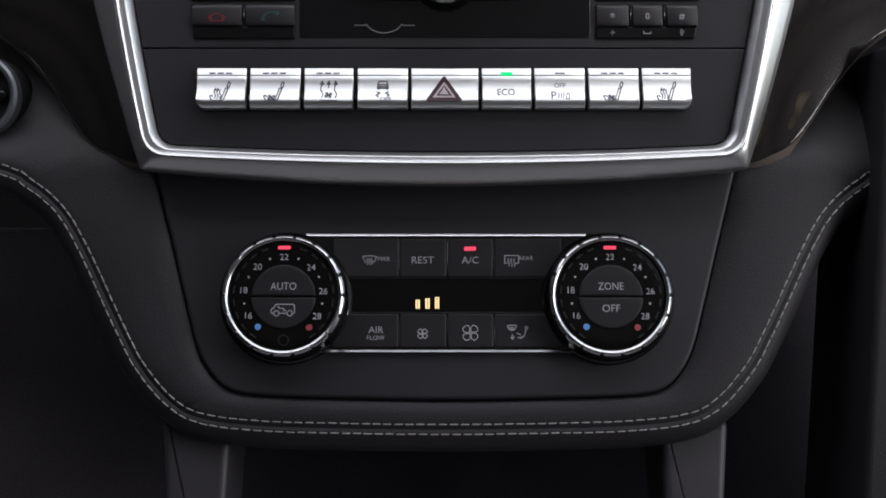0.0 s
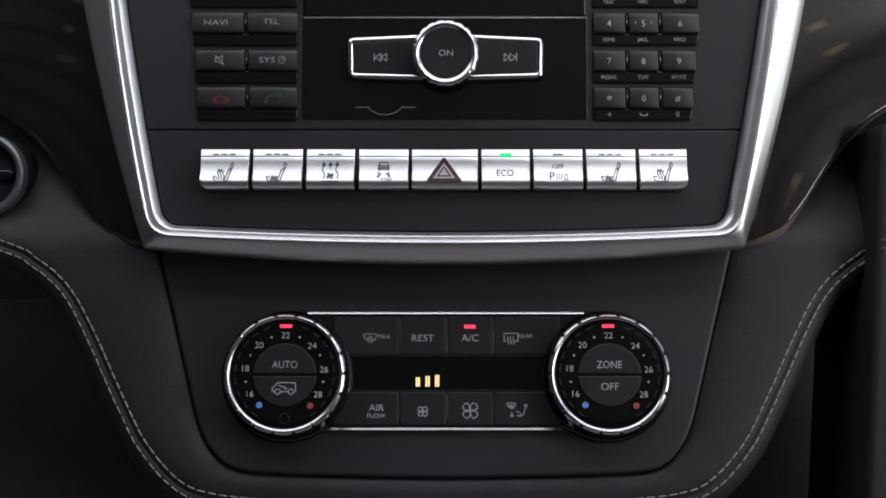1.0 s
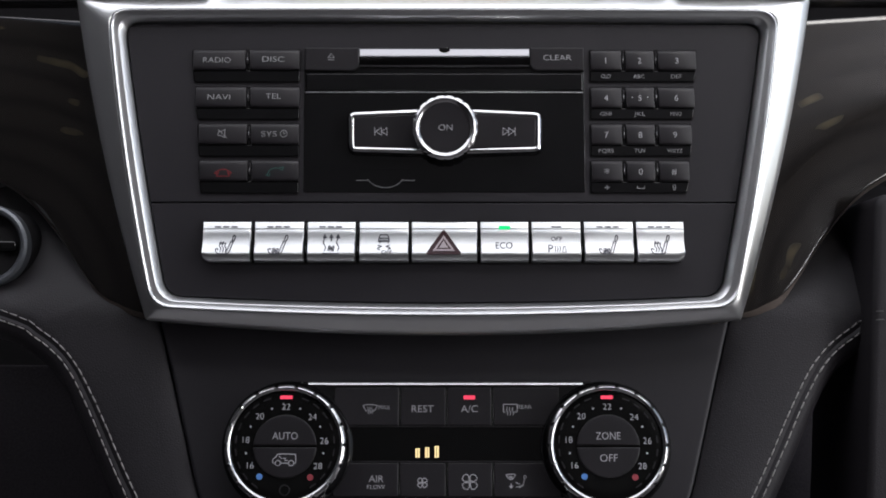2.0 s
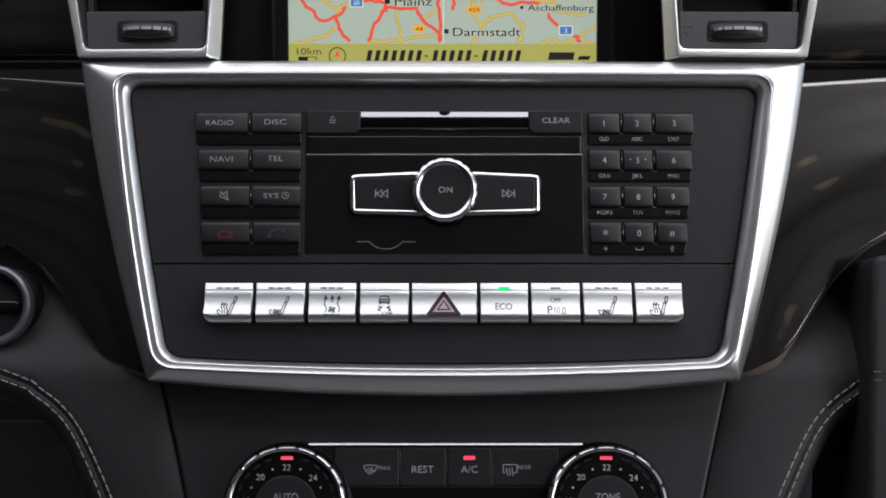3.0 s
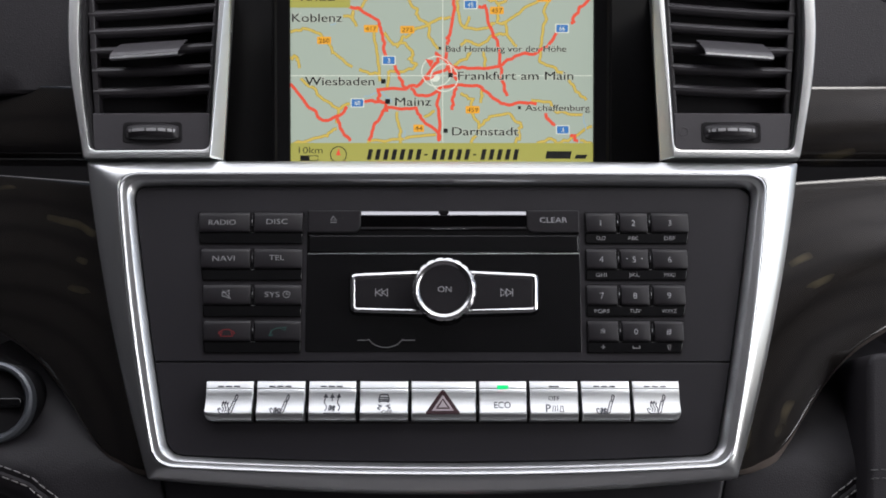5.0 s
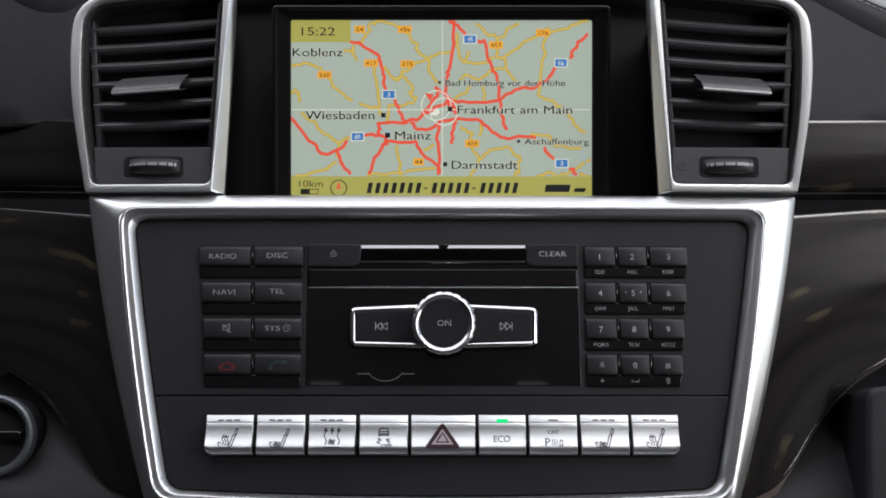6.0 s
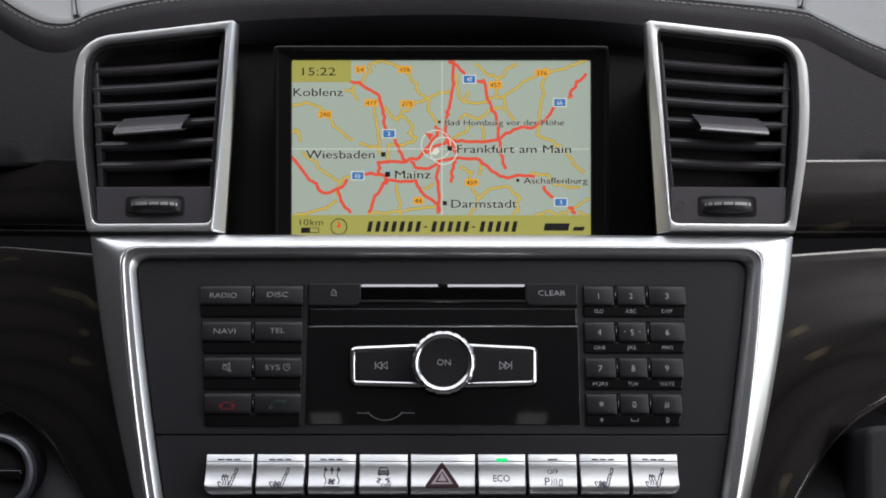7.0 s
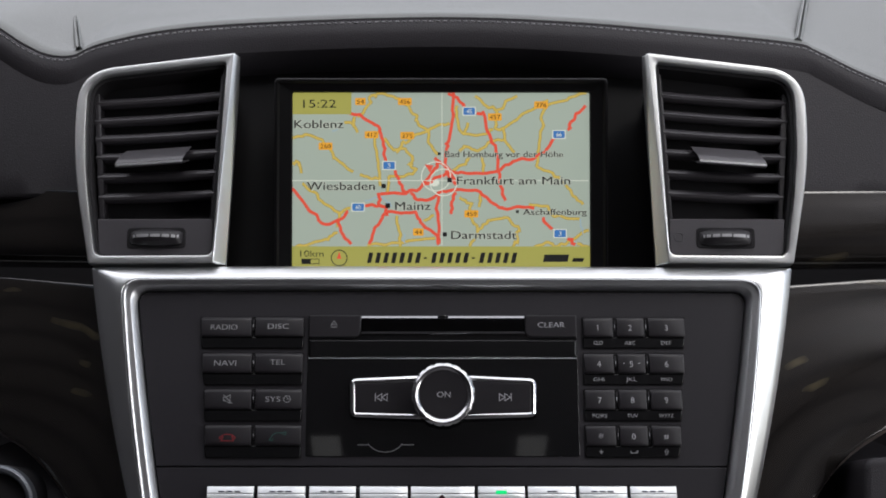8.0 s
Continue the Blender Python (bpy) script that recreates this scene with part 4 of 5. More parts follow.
JEEP = [smooth_line([(-5.2, -1.6), (-5.2, 0.2), (-3.9, 1.0), (-2.8, 2.4), (3.6, 2.4), (5.0, 2.0), (5.2, -1.6)], 3) , [(-5.2, -1.6), (-4.2, -1.6)], [(-1.6, -1.6), (1.8, -1.6)], [(4.4, -1.6), (5.2, -1.6)],
        arc(-2.9, -1.6, 1.2, 0, 360, 14), arc(3.1, -1.6, 1.2, 0, 360, 14), [(-0.8, 0.6), (0.4, 0.6), (0.4, -0.4), (1.6, -0.4)], [(-2.4, 1.6), (-1.2, 0.4)]]


def temperature_dial(cu, upper, lower, label, sensor=False):
    cv = -4.6
    d = thing("temperature_dial", CLIMATE, (cu, cv, 0), label, "dial", "temperature dials")
    part("dial_collar", lathe([(30.6, -2.0), (30.6, -0.4), (30.2, 0.4), (29.2, 1.2), (28.6, 3.0), (28.0, 8.0)], cu, cv, 96), GLOSS, d, "black dial collar")
    prof = [(26.6, 6.0), (27.7, 7.2), (27.7, 10.5), (27.4, 11.0), (26.5, 11.6), (26.2, 11.75), (25.8, 11.65), (25.1, 11.2), (24.9, 10.9), (24.9, 9.4)]
    part("knurled_ring", lathe(prof, cu, cv, 180, notch=(18, 1.0, (1, 2, 3, 4)), cap=False), RINGMETAL, d, "notched chrome ring")
    part("dial_face", lathe([(25.0, 5.0), (25.0, 9.8), (24.6, 10.0), (20, 9.9), (14.8, 9.7)], cu, cv, 96), DARKGLASS, d, "black scale face")
    for i in range(20):
        a = radians(-54 + 288 * i / 19)
        if abs(i - 9.5) < 0.6:
            continue
        poly = [(cu + r * math.cos(b), cv + r * math.sin(b)) for r, b in ((22.2, a - 0.075), (22.9, a - 0.075), (22.9, a + 0.075), (22.2, a + 0.075))]
        part("scale_mark", slab(poly, 9.8, 10.03, 0.03), KEYPLASTIC, d)
    for text, ang in (("16", 211), ("18", 172), ("20", 131.5), ("22", 90), ("24", 47), ("26", 6.5), ("28", -32)):
        part("numeral", words(text, cu + 18.0 * math.cos(radians(ang)), cv + 17.6 * math.sin(radians(ang)), 3.0, 10.06), PRINT, d)
    for ang in (192, 152, 111, 69, 28, -12):
        part("scale_dot", lathe([(0.5, 9.9), (0.5, 10.05)], cu + 18.0 * math.cos(radians(ang)), cv + 17.8 * math.sin(radians(ang)), 12), PRINT, d)
    part("cold_dot", lathe([(1.45, 9.9), (1.4, 10.08)], cu - 11.2, cv - 14.2, 20), BLUEDOT, d, "blue cold mark")
    part("warm_dot", lathe([(1.45, 9.9), (1.4, 10.08)], cu + 11.8, cv - 14.5, 20), REDDOT, d, "dark red warm mark")
    part("indicator", slab(rounded(rect(cu - 2.8, cv + 21.0, cu + 2.8, cv + 22.6), 0.4), 9.8, 10.2, 0.1), RED_LED, d, "glowing red indicator")
    if sensor:
        part("sensor_ring", lathe([(2.5, 9.8), (2.5, 10.1), (2.1, 10.15), (2.0, 9.8)], cu + 0.4, cv - 20.2, 24, cap=False), KEYPLASTIC, d)
    for s, draw in ((1, upper), (-1, lower)):
        half = [(cu + 14.4 * math.cos(radians(x)), cv - 0.6 + 14.4 * math.sin(radians(x))) for x in np.linspace(2 if s > 0 else 182, 178 if s > 0 else 358, 30)]
        b = part("dial_button", slab(half, 9.0, 10.7, 0.5), KEYPLASTIC, d)
        draw(b, cu, cv - 0.6 + s * 5.4)


temperature_dial(-72.9, lettered("AUTO", 3.5, None, 11.6, 0, -0.6, 10.75), drawn(JEEP, 0.45, None, 10.72, 0, -0.6), "black temperature dial with chrome ring and car symbol", True)
temperature_dial(74.6, lettered("ZONE", 3.5, None, 11.4, 0, -0.6, 10.75), lettered("OFF", 3.5, None, 8.0, 0, 0.2, 10.75), "black temperature dial with chrome ring and off button")

# ---- air vents ----


def air_vent(s):
    flip = lambda pts: [(s * -u, v) for u, v in pts]
    v = thing("air_vent", VENT, (s * 142, 0, -8), "black slatted dashboard air vent in a brushed aluminium frame", "air vent", "dashboard air vents")
    o, i = [(-173.6, -56.4), (-106.8, -56.0), (-103.5, 54.2), (-184.6, 44.0), (-185.0, -2)], [(-170.0, -52.0), (-113.0, -51.6), (-109.6, 48.4), (-178.4, 40.0), (-178.4, -2)]
    f = [(-173.3, -56.2), (-111.6, -55.8), (-105.2, 53.6), (-184.2, 43.6), (-184.6, -2)]
    outl, inl = rounded(flip(o), [1.2, 1.2, 1.0, 19.0, 26.0], 8), rounded(flip(i), [3.5, 3.5, 2.5, 12.0, 24.0], 8)
    frl = rounded(flip(f), [1.2, 1.2, 1.0, 18.6, 26.0], 8)
    fr = loft([at_w(inset(outl, 6.0), -42), at_w(outl, -6.5), at_w(frl, -0.5), at_w(inset(frl, 0.5), 0.0), at_w(inset(inl, -1.2), 0.2), at_w(inset(inl, -0.7), 0.0), at_w(inl, -1.6), at_w(inl, -4)])
    part("vent_frame", fr, ALU, v, "brushed aluminium frame")
    part("duct", loft([at_w(inset(inl, 0.1), -2.5), at_w(inset(inl, 1.6), -3.2), at_w(inset(inl, 2.0), -16)], cap1=True), VOID, v, "black air duct")
    low = rounded(flip([(-169.0, -51.8), (-113.2, -51.4), (-113.4, -33.0), (-170.8, -33.2)]), [3.4, 3.4, 0.3, 0.3], 6)
    part("lower_panel", slab(low, -14, -2.6, 0.5), GREYPLASTIC, v)
    for c0, c1, c2, c3 in (((-178.0, 34.0), (-171.2, -33.0), (-168.2, -33.0), (-174.6, 33.6)), ((-113.6, -33.0), (-110.4, 45.0), (-113.2, 44.4), (-116.0, -33.0))):
        part("cheek", slab(flip([c0, c1, c2, c3]), -14, -6.5, 0.8), KEYPLASTIC, v, "dark side of the vent mouth")
    lv, rv = (28.4, 18.7, 9.4, -0.3, -10.7, -21.2), (33.2, 23.2, 13.2, 2.6, -8.2, -18.9)
    for a, b in zip(lv, rv):
        rows = []
        for t in np.linspace(0, 1, 9):
            u, h = -177.5 + t * 64.5 + (6.0 * (25 - a) / 50) * (1 - t), a + (b - a) * t - 0.5 * math.sin(math.pi * t)
            sec = [(3.6, -16), (3.2, -10.2), (2.6, -8.2), (1.5, -6.8), (0.1, -6.2), (-1.2, -6.6), (-2.2, -7.8), (-2.5, -9.6), (-1.6, -13), (-0.6, -16)]
            rows.append([(s * -u, h + dv, w) for dv, w in sec])
        part("slat", loft(rows, closed=True, cap0=True, cap1=True), SLATMAT, v)
    tab = [(-159.4, -126.6, 3.4, -7), (-159.2, -126.2, 4.2, -5.5), (-160.4, -127.2, -2.6, 4.0), (-161.0, -127.8, -5.4, 6.4), (-161.0, -127.9, -6.2, 6.7), (-161.0, -127.9, -7.4, 6.6), (-160.6, -127.6, -7.9, 5.4), (-159.6, -127.0, -2.4, -7)]
    tilt = 0.075
    grip = lambda u, dv: dv + tilt * (u + 143)
    part("direction_tab", loft([[(s * -a, grip(a, dv), w), (s * -(a + 1), grip(a + 1, dv), w), (s * -(b - 1), grip(b - 1, dv), w), (s * -b, grip(b, dv), w)] for a, b, dv, w in tab], closed=False), TABMAT, v, "satin dark grey tab")
    part("tab_edge", loft([[(s * -a, grip(a, dv), w), (s * -b, grip(b, dv), w)] for a, b, dv, w in [(-161.0, -127.9, -6.3, 6.85), (-161.0, -127.9, -7.2, 6.85), (-160.8, -127.7, -7.5, 6.5)]], closed=False), ALUDARK, v, "thin bright tab edge")
    # thumb wheel: a ribbed drum lying along u
    cu, cvv = -140.8, -42.9
    part("wheel_well", slab(rounded(flip([(cu - 14.6, cvv - 5.4), (cu + 14.6, cvv - 5.2), (cu + 14.2, cvv + 5.4), (cu - 14.8, cvv + 5.2)]), 2.5), -3, -2.2, 0.5), VOID, v)
    rows = []
    for k in range(25):
        t = -1 + 2 * k / 24
        bulge = 4.6 * (1 - t * t) ** 0.5 if abs(t) < 1 else 0
        rows.append([(s * -(cu + 13.0 * t), cvv + h * (0.55 + 0.45 * bulge / 4.6), -2.4 + d * bulge / 4.6) for h, d in ((-4.3, 0), (-4.1, 2.4), (-2.6, 4.4), (-0.4, 5.2), (0.6, 5.2), (2.6, 4.4), (4.1, 2.4), (4.3, 0))])
    wheel = part("thumb_wheel", loft(rows, closed=False), KEYPLASTIC, v)
    for a, b in ((-11.2, -9.8), (-9.2, -2.8), (-2.0, 2.8), (3.6, 7.2), (8.0, 10.0), (10.6, 11.4)):
        lines = []
        for h in (-1.0, 0.9):
            lines.append([(s * -(cu + t), cvv + 0.2 + h * 0.8, -2.4 + 5.2 * (1 - (t / 13.0) ** 2) ** 0.5 + 0.12) for t in np.linspace(a, b, 5)])
        part("wheel_rib", loft(lines, closed=False), RIBPAINT, wheel, "silver wheel marking")
    if s > 0:
        part("plug", lathe([(2.4, -2.8), (2.4, -2.35), (2.1, -2.3), (2.0, -2.55)], 117.8, -42.5, 24), GREYPLASTIC, v)


air_vent(-1)
air_vent(1)

# ---- navigation screen ----
nav = thing("navigation_screen", SCREEN, (0, -5, 0), "recessed navigation display showing a road map", "screen")
part("housing", slab(rounded(rect(-84, -62, 84, 42), 2), -40, -3, 1), BEZEL, nav, "black housing")
so, si = rounded(rect(-86.5, -64, 86.5, 44.3), 2.5), rounded(rect(-77.3, -58, 77.3, 37.2), 1.0)
part("bezel", loft([at_w(so, -6), at_w(so, 3.2), at_w(inset(so, 0.6), 4.0), at_w(inset(so, 1.6), 4.0), at_w(inset(so, 2.6), 2.6), at_w(inset(si, -0.6), 1.2), at_w(si, -0.6)]), BEZEL, nav, "satin black bezel")
disp = part("display", slab(rect(-79, -58.5, 79, 39), -4, -0.2, 0.05), MAPGROUND, nav, "lit map display")
thing("screen_recess", DASH, (0, 250, -605), "matt black lining of the recess round the screen", "recess lining", "", "structure",
      slab(rounded(rect(-125, 170, 125, 322), 4), -625, -604, 2), BEZEL)
MU = 1.577
mp2 = lambda x, y: (-77.6 + x * MU, 37.7 - y * MU)


def roads(name, lines, width, w, material, label, casing=None):
    for line in lines:
        pts = smooth_line([mp2(*p) for p in line], 4)
        pts = [pts[0]] + [(u + random.gauss(0, 0.4), v + random.gauss(0, 0.4)) for u, v in pts[1:-1]] + [pts[-1]]
        part(name, strokes([smooth_line(pts, 2)], width, w + random.uniform(0, 0.012), 0.02), material, disp, label)
        if casing:
            strokes([smooth_line(pts, 2)], width * 1.4, w - 0.03 + random.uniform(0, 0.008), 0.02, casing)


NORTHWEST = [
    [(0.1, 15.3), (3.4, 14.4), (8.6, 15.3), (11.8, 18.6), (14.2, 22.3), (20.2, 26.5)], [(22.3, 27.5), (24.9, 28.1), (28.6, 28.9)], [(33.3, 1.3), (37.1, 4.1), (40.8, 7.9), (41.3, 10.2), (45, 13), (45.9, 17.7), (48.1, 20.9)], [(45, 13), (47.8, 11.1), (52, 10.4)],
    [(37.1, 17.2), (41.3, 14.1), (45, 13)], [(25.8, 1.3), (29.1, 0.8), (33.3, 1.3)], [(20.7, 8.3), (20.2, 10.7), (21.5, 13.5)], [(17.2, 10.2), (20.7, 10.4)],
    [(30.5, 15.3), (32.9, 18.6), (34.7, 19.5), (37.1, 19.1), (39.9, 22.3), (38.9, 24.2), (41.3, 25.9)], [(31.9, 27.9), (38, 27.9), (41.3, 25.6)], [(29.1, 12.1), (27.2, 16.3), (28.6, 23.3), (29.1, 31.2)], [(37.1, 16.3), (34.7, 19.5)]]
NORTHEAST = [
    [(60.4, 1.3), (64.2, 4.6), (67.4, 6), (67.9, 8.3)], [(67.4, 6), (74.4, 1.3)], [(69.8, 12.1), (76.3, 7.4), (84.7, 2.7)], [(69.8, 12.1), (67.4, 12.1), (67.9, 8.3)],
    [(56.7, 13.9), (63.2, 13.9), (66.5, 12.5)], [(58.1, 10.2), (56.7, 13.9), (54.3, 9.3), (54.8, 4.6)], [(69.8, 12.1), (70.2, 15.8), (73.5, 20)], [(70.7, 15.8), (66, 16.3), (61.4, 19.5), (57.6, 18.1), (55.3, 20)],
    [(97.3, 0.4), (90.3, 2.7), (83.3, 5.5), (82.4, 13), (81.4, 20.5), (81, 25.1), (86.1, 27), (90.3, 30.7)], [(52.9, 26.1), (56.7, 24.2), (58.6, 21.4)], [(62.8, 21.4), (63.2, 27)]]
SOUTHWEST = [
    [(3.4, 30.3), (7.1, 33.6), (10.9, 37.3), (15.1, 40.1), (15.1, 44.8)], [(1.1, 51.5), (7.1, 49.9), (11.8, 48.5), (15.1, 46.6)], [(15.1, 40.1), (19.3, 38.7)], [(34.7, 41), (35.4, 45.7), (35.7, 51.5)],
    [(24.9, 50.8), (36.1, 49.9), (47.3, 48.5)], [(31.9, 27.9), (31.4, 33.6)], [(43.6, 42.9), (46.9, 41)],
    [(25.8, 1.3), (24.4, 5.5), (21.6, 8.3)], [(0.1, 23.3), (2.3, 24.2), (3, 27)]]
SOUTHEAST = [
    [(55.3, 35), (58.6, 37.3), (59, 42), (61.4, 45.7), (58.6, 51.5)], [(61.4, 45.7), (65.1, 42.9), (70.7, 41.5)], [(70.7, 41.5), (74.9, 44.8), (74.4, 48.5), (72.8, 51.5)], [(62.3, 33.6), (61.8, 38.2)],
    [(78.2, 37.3), (83.8, 38.2), (86.6, 41), (95, 42)], [(90.3, 30.7), (93.1, 34.5), (96.1, 37.3)], [(86.6, 51.3), (91.3, 49.4), (98, 45.7)], [(80, 51.3), (84.7, 49.9), (86.6, 51.3)],
    [(94.1, 50.4), (98, 51.5)]]
NORTH_MAIN = [
    [(19, 7), (22, 7.5), (27, 11), (29.5, 14), (30.2, 19), (31, 23)], [(34, 26), (36, 31), (38, 34)], [(28, 34), (39, 33), (42, 32), (45, 30), (49, 28), (53, 26.5), (59, 27), (68, 26), (73, 23), (79, 22.5)],
    [(79, 22.5), (84, 19), (87, 15)], [(91, 12.5), (93, 9), (97, 4.5)], [(53.2, 0), (53, 8), (51.5, 16), (51, 20), (50.5, 25), (52, 29)], [(51.5, 0.5), (55, 2.5), (57, 5)],
    [(61, 7), (63.5, 8), (64.5, 13), (67, 18), (68, 24), (69, 31), (70.5, 36)]]
SOUTH_MAIN = [
    [(39, 33.5), (43, 36), (49, 33.5), (54, 32.5), (61, 33), (65, 35.5), (69.5, 38.5), (76, 38), (80, 38.5)],
    [(83, 41.5), (86, 45.5)], [(91, 48.5), (93.5, 50.5)], [(0, 32), (5, 38), (10.5, 43.5), (15.2, 42.7), (18.5, 39.5)], [(24, 37.8), (29, 37.5), (31, 40), (29.5, 41.5), (27, 46.5), (25.5, 50.5)],
    [(15.2, 42.7), (16.2, 46.5), (19.5, 50.5)], [(31, 40), (37, 40), (41, 40.5), (43, 44), (48, 48), (48.5, 50.5)], [(48.5, 34.5), (48, 42.5), (48.3, 50.5)], [(54.3, 33.5), (53, 36.5), (52.5, 40.5)],
    [(28.8, 34), (28.8, 37.5)], [(43, 31), (46, 27), (48, 24), (47, 22)], [(47, 22), (50, 24), (53, 28), (54, 31)]]
for lines in (NORTHWEST, NORTHEAST, SOUTHWEST, SOUTHEAST):
    casing = bmesh.new()
    roads("minor_road", lines, 1.15, -0.155, MAPMINOR, "yellow minor road", casing)
    part("road_casing", casing, MAPCASE, disp, "olive edges of the minor roads")["kind"] = "stuff"
for lines in (NORTH_MAIN, SOUTH_MAIN):
    roads("motorway", lines, 1.6, -0.13, MAPROAD, "red motorway")
roads("river", [[(24, 36), (28, 35), (31, 36), (33, 38)], [(13, 13), (16, 12)], [(37, 47), (37.4, 50)], [(95, 42), (96, 47)]], 0.5, -0.15, MAPWATER, "blue river line")
part("grid_line", strokes([[mp2(49.5, 0), mp2(49.5, 51)], [mp2(0, 29.4), mp2(98, 29.4)]], 0.35, -0.10, 0.02), MAPWHITE, disp)
part("position_ring", strokes([[(mp2(47.5, 28)[0] + x, mp2(47.5, 28)[1] + y) for x, y in arc(0, 0, r, 0, 360, 32)] for r in (7.6,)] + [[(mp2(50, 30)[0] + x, mp2(50, 30)[1] + y) for x, y in arc(0, 0, 7.0, 0, 360, 32)]], 0.5, -0.08, 0.02), MAPWHITE, disp, "white position ring")
part("position_arrow", slab([mp2(43.8, 24.0), mp2(46.6, 24.4), mp2(45.6, 26.8)], -0.1, -0.05, 0.01), MAPROAD, disp, "red position arrow")
part("town_area", slab([(mp2(47, 30)[0] + 2.6 * math.cos(a), mp2(47, 30)[1] + 2.2 * math.sin(a)) for a in np.linspace(0, 5.9, 9)], -0.14, -0.11, 0.01), MAPWHITE, disp)
for x, y, text in ((22.5, 3.2, "54"), (37.2, 3.2, "456"), (26.2, 14.2, "417"), (38.0, 14.5, "275"), (11.0, 18.0, "260"), (67.0, 8.3, "457"), (82.3, 4.3, "276"), (59.2, 40.4, "459"), (41.7, 46.4, "44")):
    u, v = mp2(x, y)
    half = 1.9 + 0.85 * (len(text) - 1)
    part("road_shield", slab(rounded(rect(u - half, v - 1.9, u + half, v + 1.9), 0.6), -0.12, -0.06, 0.01), MAPORANGE, disp)
    part("lettering", words(text, u, v, 2.3, -0.04, 2 * half - 1.7), INK, disp)
for x, y, text in ((32.0, 24.4, "3"), (21.8, 38.2, "60"), (58.5, 6.4, "45"), (88.2, 14.1, "66"), (88.5, 46.9, "3")):
    u, v = mp2(x, y)
    part("shield_border", slab(rounded(rect(u - 3.5, v - 2.35, u + 3.5, v + 2.35), 0.6), -0.13, -0.08, 0.01), MAPWHITE, disp)
    part("motorway_shield", slab(rounded(rect(u - 3.0, v - 1.9, u + 3.0, v + 1.9), 0.5), -0.12, -0.06, 0.01), MAPBLUE, disp)
    part("lettering", words(text, u, v, 2.3, -0.04, 1.4 * len(text)), MAPWHITE, disp)
for text, x, y, h, wd in (("Koblenz", 0.6, 10.6, 4.1, 25.6), ("Wiesbaden", 4.8, 31.1, 4.1, 35.4), ("Mainz", 34.0, 37.7, 4.1, 18.4), ("Darmstadt", 52.5, 47.3, 4.1, 34.0),
                          ("Frankfurt am Main", 54.4, 29.3, 4.0, 59.0), ("Bad Homburg vor der H\u00f6he", 50.5, 20.6, 3.0, 61.5), ("Aschaffenburg", 76.3, 39.7, 3.0, 33.0)):
    u, v = mp2(x, y)
    part("name_halo", words(text, u - 0.15, v, h * 1.1, -0.065, wd + 0.5, 0.0, bold=0.055), MAPHALO, disp)
    part("place_name", words(text, u + 0.16, v, h * 1.1, -0.04, wd, 0.0, bm=words(text, u, v, h * 1.1, -0.05, wd, 0.0)), INK, disp)
for x, y, r in ((30.2, 31.2, 1.15), (31.6, 37.7, 1.25), (50.4, 47.2, 1.1), (52.0, 29.2, 1.2), (48.6, 20.5, 0.7), (74.4, 39.7, 0.75)):
    u, v = mp2(x, y)
    part("town_mark", slab(rect(u - r, v - r, u + r, v + r), -0.12, -0.04, 0.01), INK, disp)
part("clock_box", slab(rect(-78.5, 26.0, -46.8, 38.4), -0.15, -0.07, 0.01), MAPBAR, disp, "olive clock box")
part("lettering", words("15:22", mp2(9.0, 3.8)[0], mp2(9.0, 3.8)[1], 4.4, -0.04, 17.2), INK, disp)
part("status_bar", slab(rect(-78.5, -58.2, 78.5, -43.0), -0.15, -0.07, 0.01), MAPBAR, disp, "olive status bar")
part("lettering", words("10km", -67.2, -46.6, 3.4, -0.04, 12.2), INK, disp)
part("scale_bar", slab(rect(-72.6, -52.2, -67.8, -49.4), -0.1, -0.04, 0.01), INK, disp)
part("scale_bar", strokes([[(-67.8, -49.6), (-63.5, -49.6), (-63.5, -52.0), (-67.8, -52.0)]], 0.35, -0.06, 0.02), INK, disp)
part("compass", strokes([arc(-53.0, -49.0, 4.1, 0, 360, 24)], 0.5, -0.06, 0.02), INK, disp)
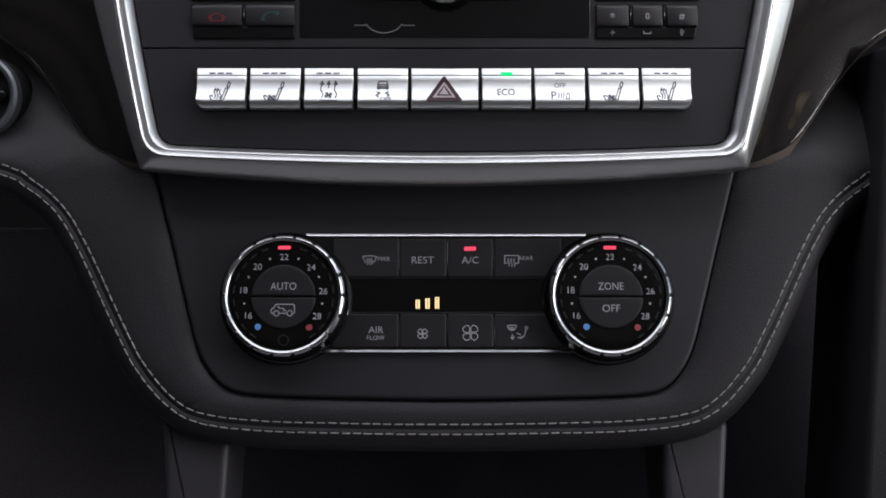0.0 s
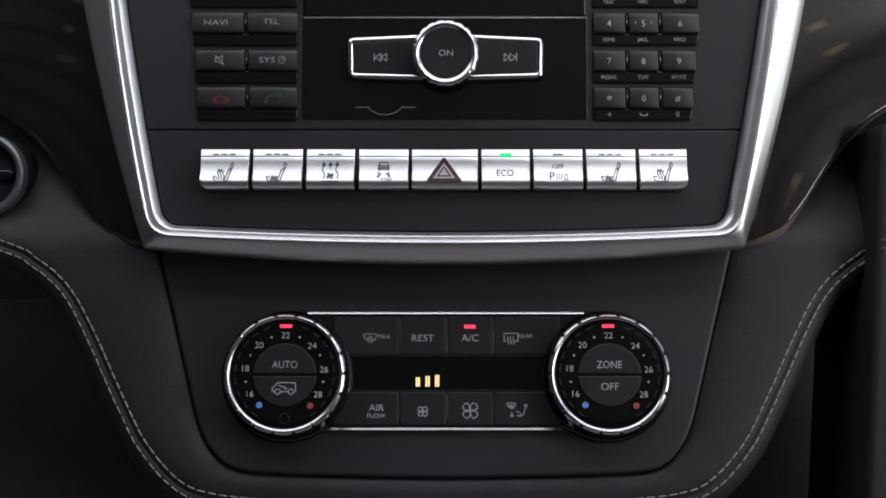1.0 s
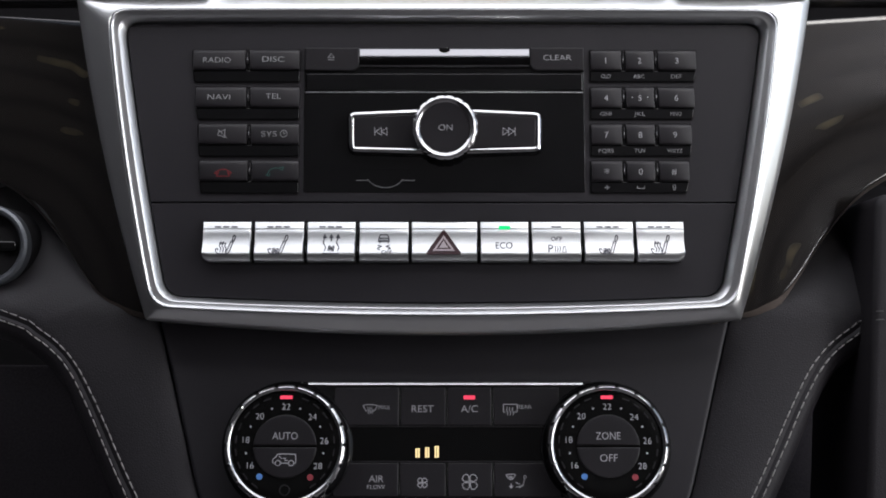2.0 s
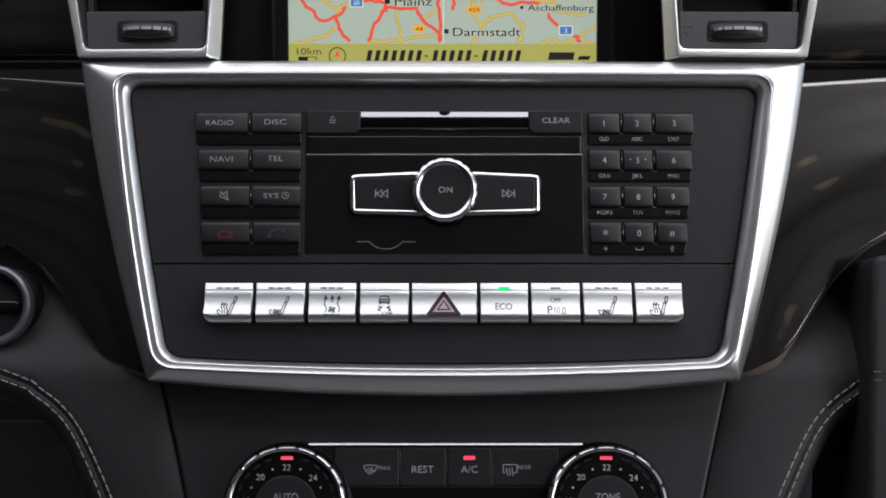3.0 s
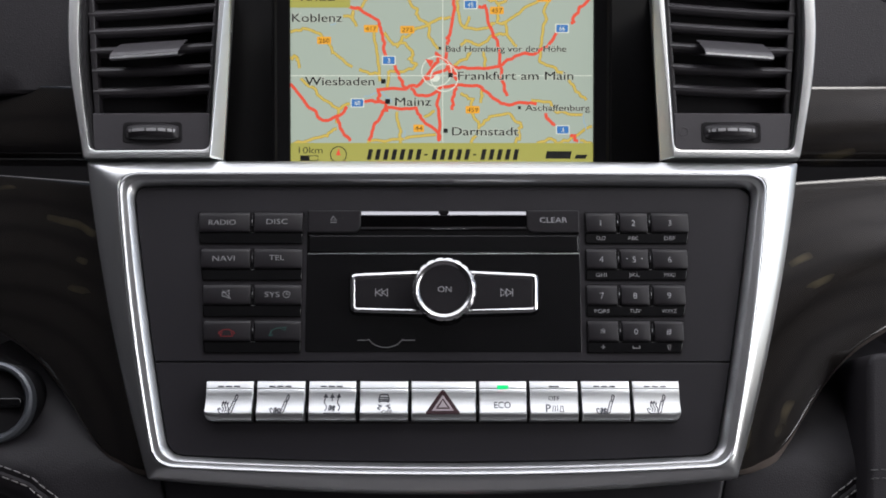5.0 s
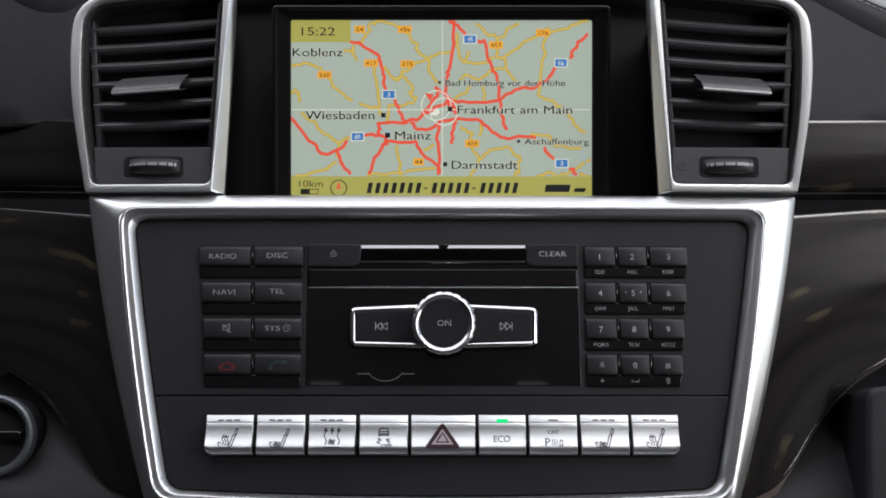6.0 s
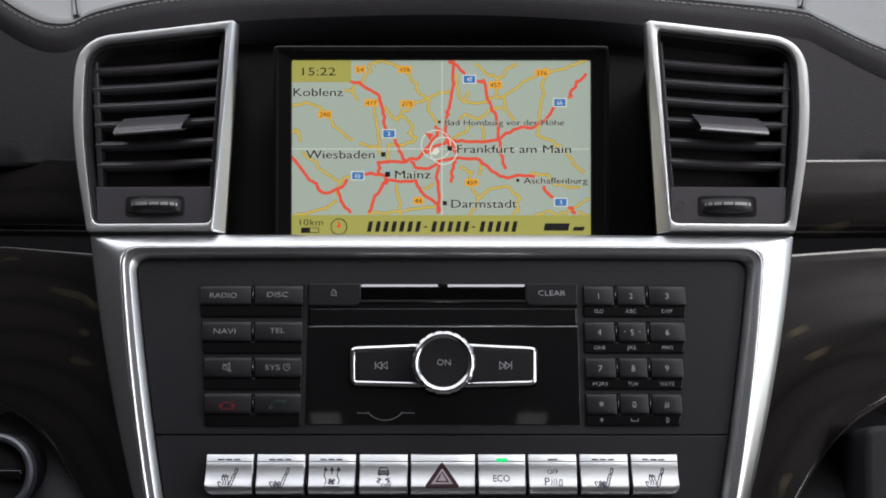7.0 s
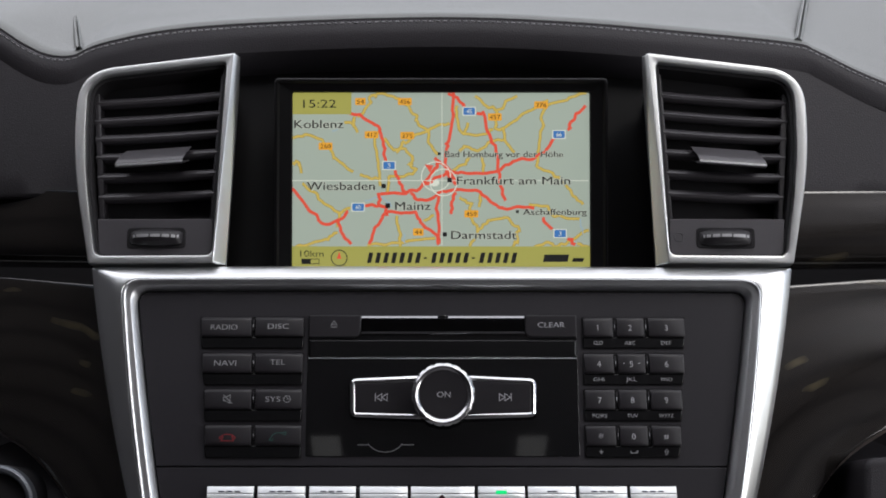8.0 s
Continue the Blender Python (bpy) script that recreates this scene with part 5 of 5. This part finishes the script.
part("compass_needle", slab([(-54.2, -49.4), (-51.8, -49.4), (-53.0, -45.6)], -0.1, -0.04, 0.01), MAPROAD, disp)
for k in range(19):
    a = -38.6 + k * 4.16
    if k in (7, 13):
        part("text_bar", slab(rect(a + 0.4, -49.4, a + 2.2, -48.7), -0.1, -0.04, 0.01), INK, disp)
    else:
        part("text_bar", slab([(a, -51.6), (a + 2.2, -51.6), (a + 3.4, -46.2), (a + 1.2, -46.2)], -0.1, -0.04, 0.01), INK, disp)
for a, e, b in ((53.0, 66.6, -47.2), (68.0, 74.5, -49.0)):
    part("logo_bar", slab([(a, -51.0), (e - 0.8, -51.0), (e, b), (a + 0.8, b)], -0.1, -0.04, 0.01), INK, disp)

# ---- edge of the passenger side ----
side_panel = thing("glovebox_edge", DASH, (230, 0, -548), "black edge of the passenger side panel beside the console", "side panel", "", "structure",
      slab(rounded([(188, -170), (300, -170), (300, 99), (203, 95)], [2, 2, 2, 6]), -640, -553, 3), LEATHER)

for k, v in enumerate((36.4, 40.2)):
    seam = part("seam_stitching", stitch_row([(203, v, -552.9), (250, v + 2, -552.9), (298, v + 4, -552.9)], (0, 0, 1), 5.0, 4.0, 0.66, 0.5), DIMTHREAD, side_panel, "grey row of stitches")
    seam["kind"] = "stuff"

# ---- start switch beside the steering column ----
SU, SV = -220.5, 72.6
ign = thing("start_switch", DASH, (SU, SV, -574), "round black start switch with a satin silver ring", "start switch")
part("switch_collar", lathe([(20.4, -606), (20.4, -580), (20.0, -579), (19.4, -578)], SU, SV, 64), VOID, ign, "black collar")
part("switch_ring", lathe([(20.2, -590), (20.2, -575.0), (19.8, -573.8), (18.5, -573.0), (17.0, -573.4), (16.0, -575.0), (15.8, -581)], SU, SV, 64, cap=False), RINGPAINT, ign, "satin silver ring")
part("switch_face", lathe([(15.7, -592), (15.7, -580), (15.0, -579)], SU, SV, 48), SLATMAT, ign)
part("key_fin", slab(rounded(rect(SU - 9, SV - 2.6, SU + 14, SV + 2.6), 2.2), -581, -575, 1.2), GLOSS, ign)
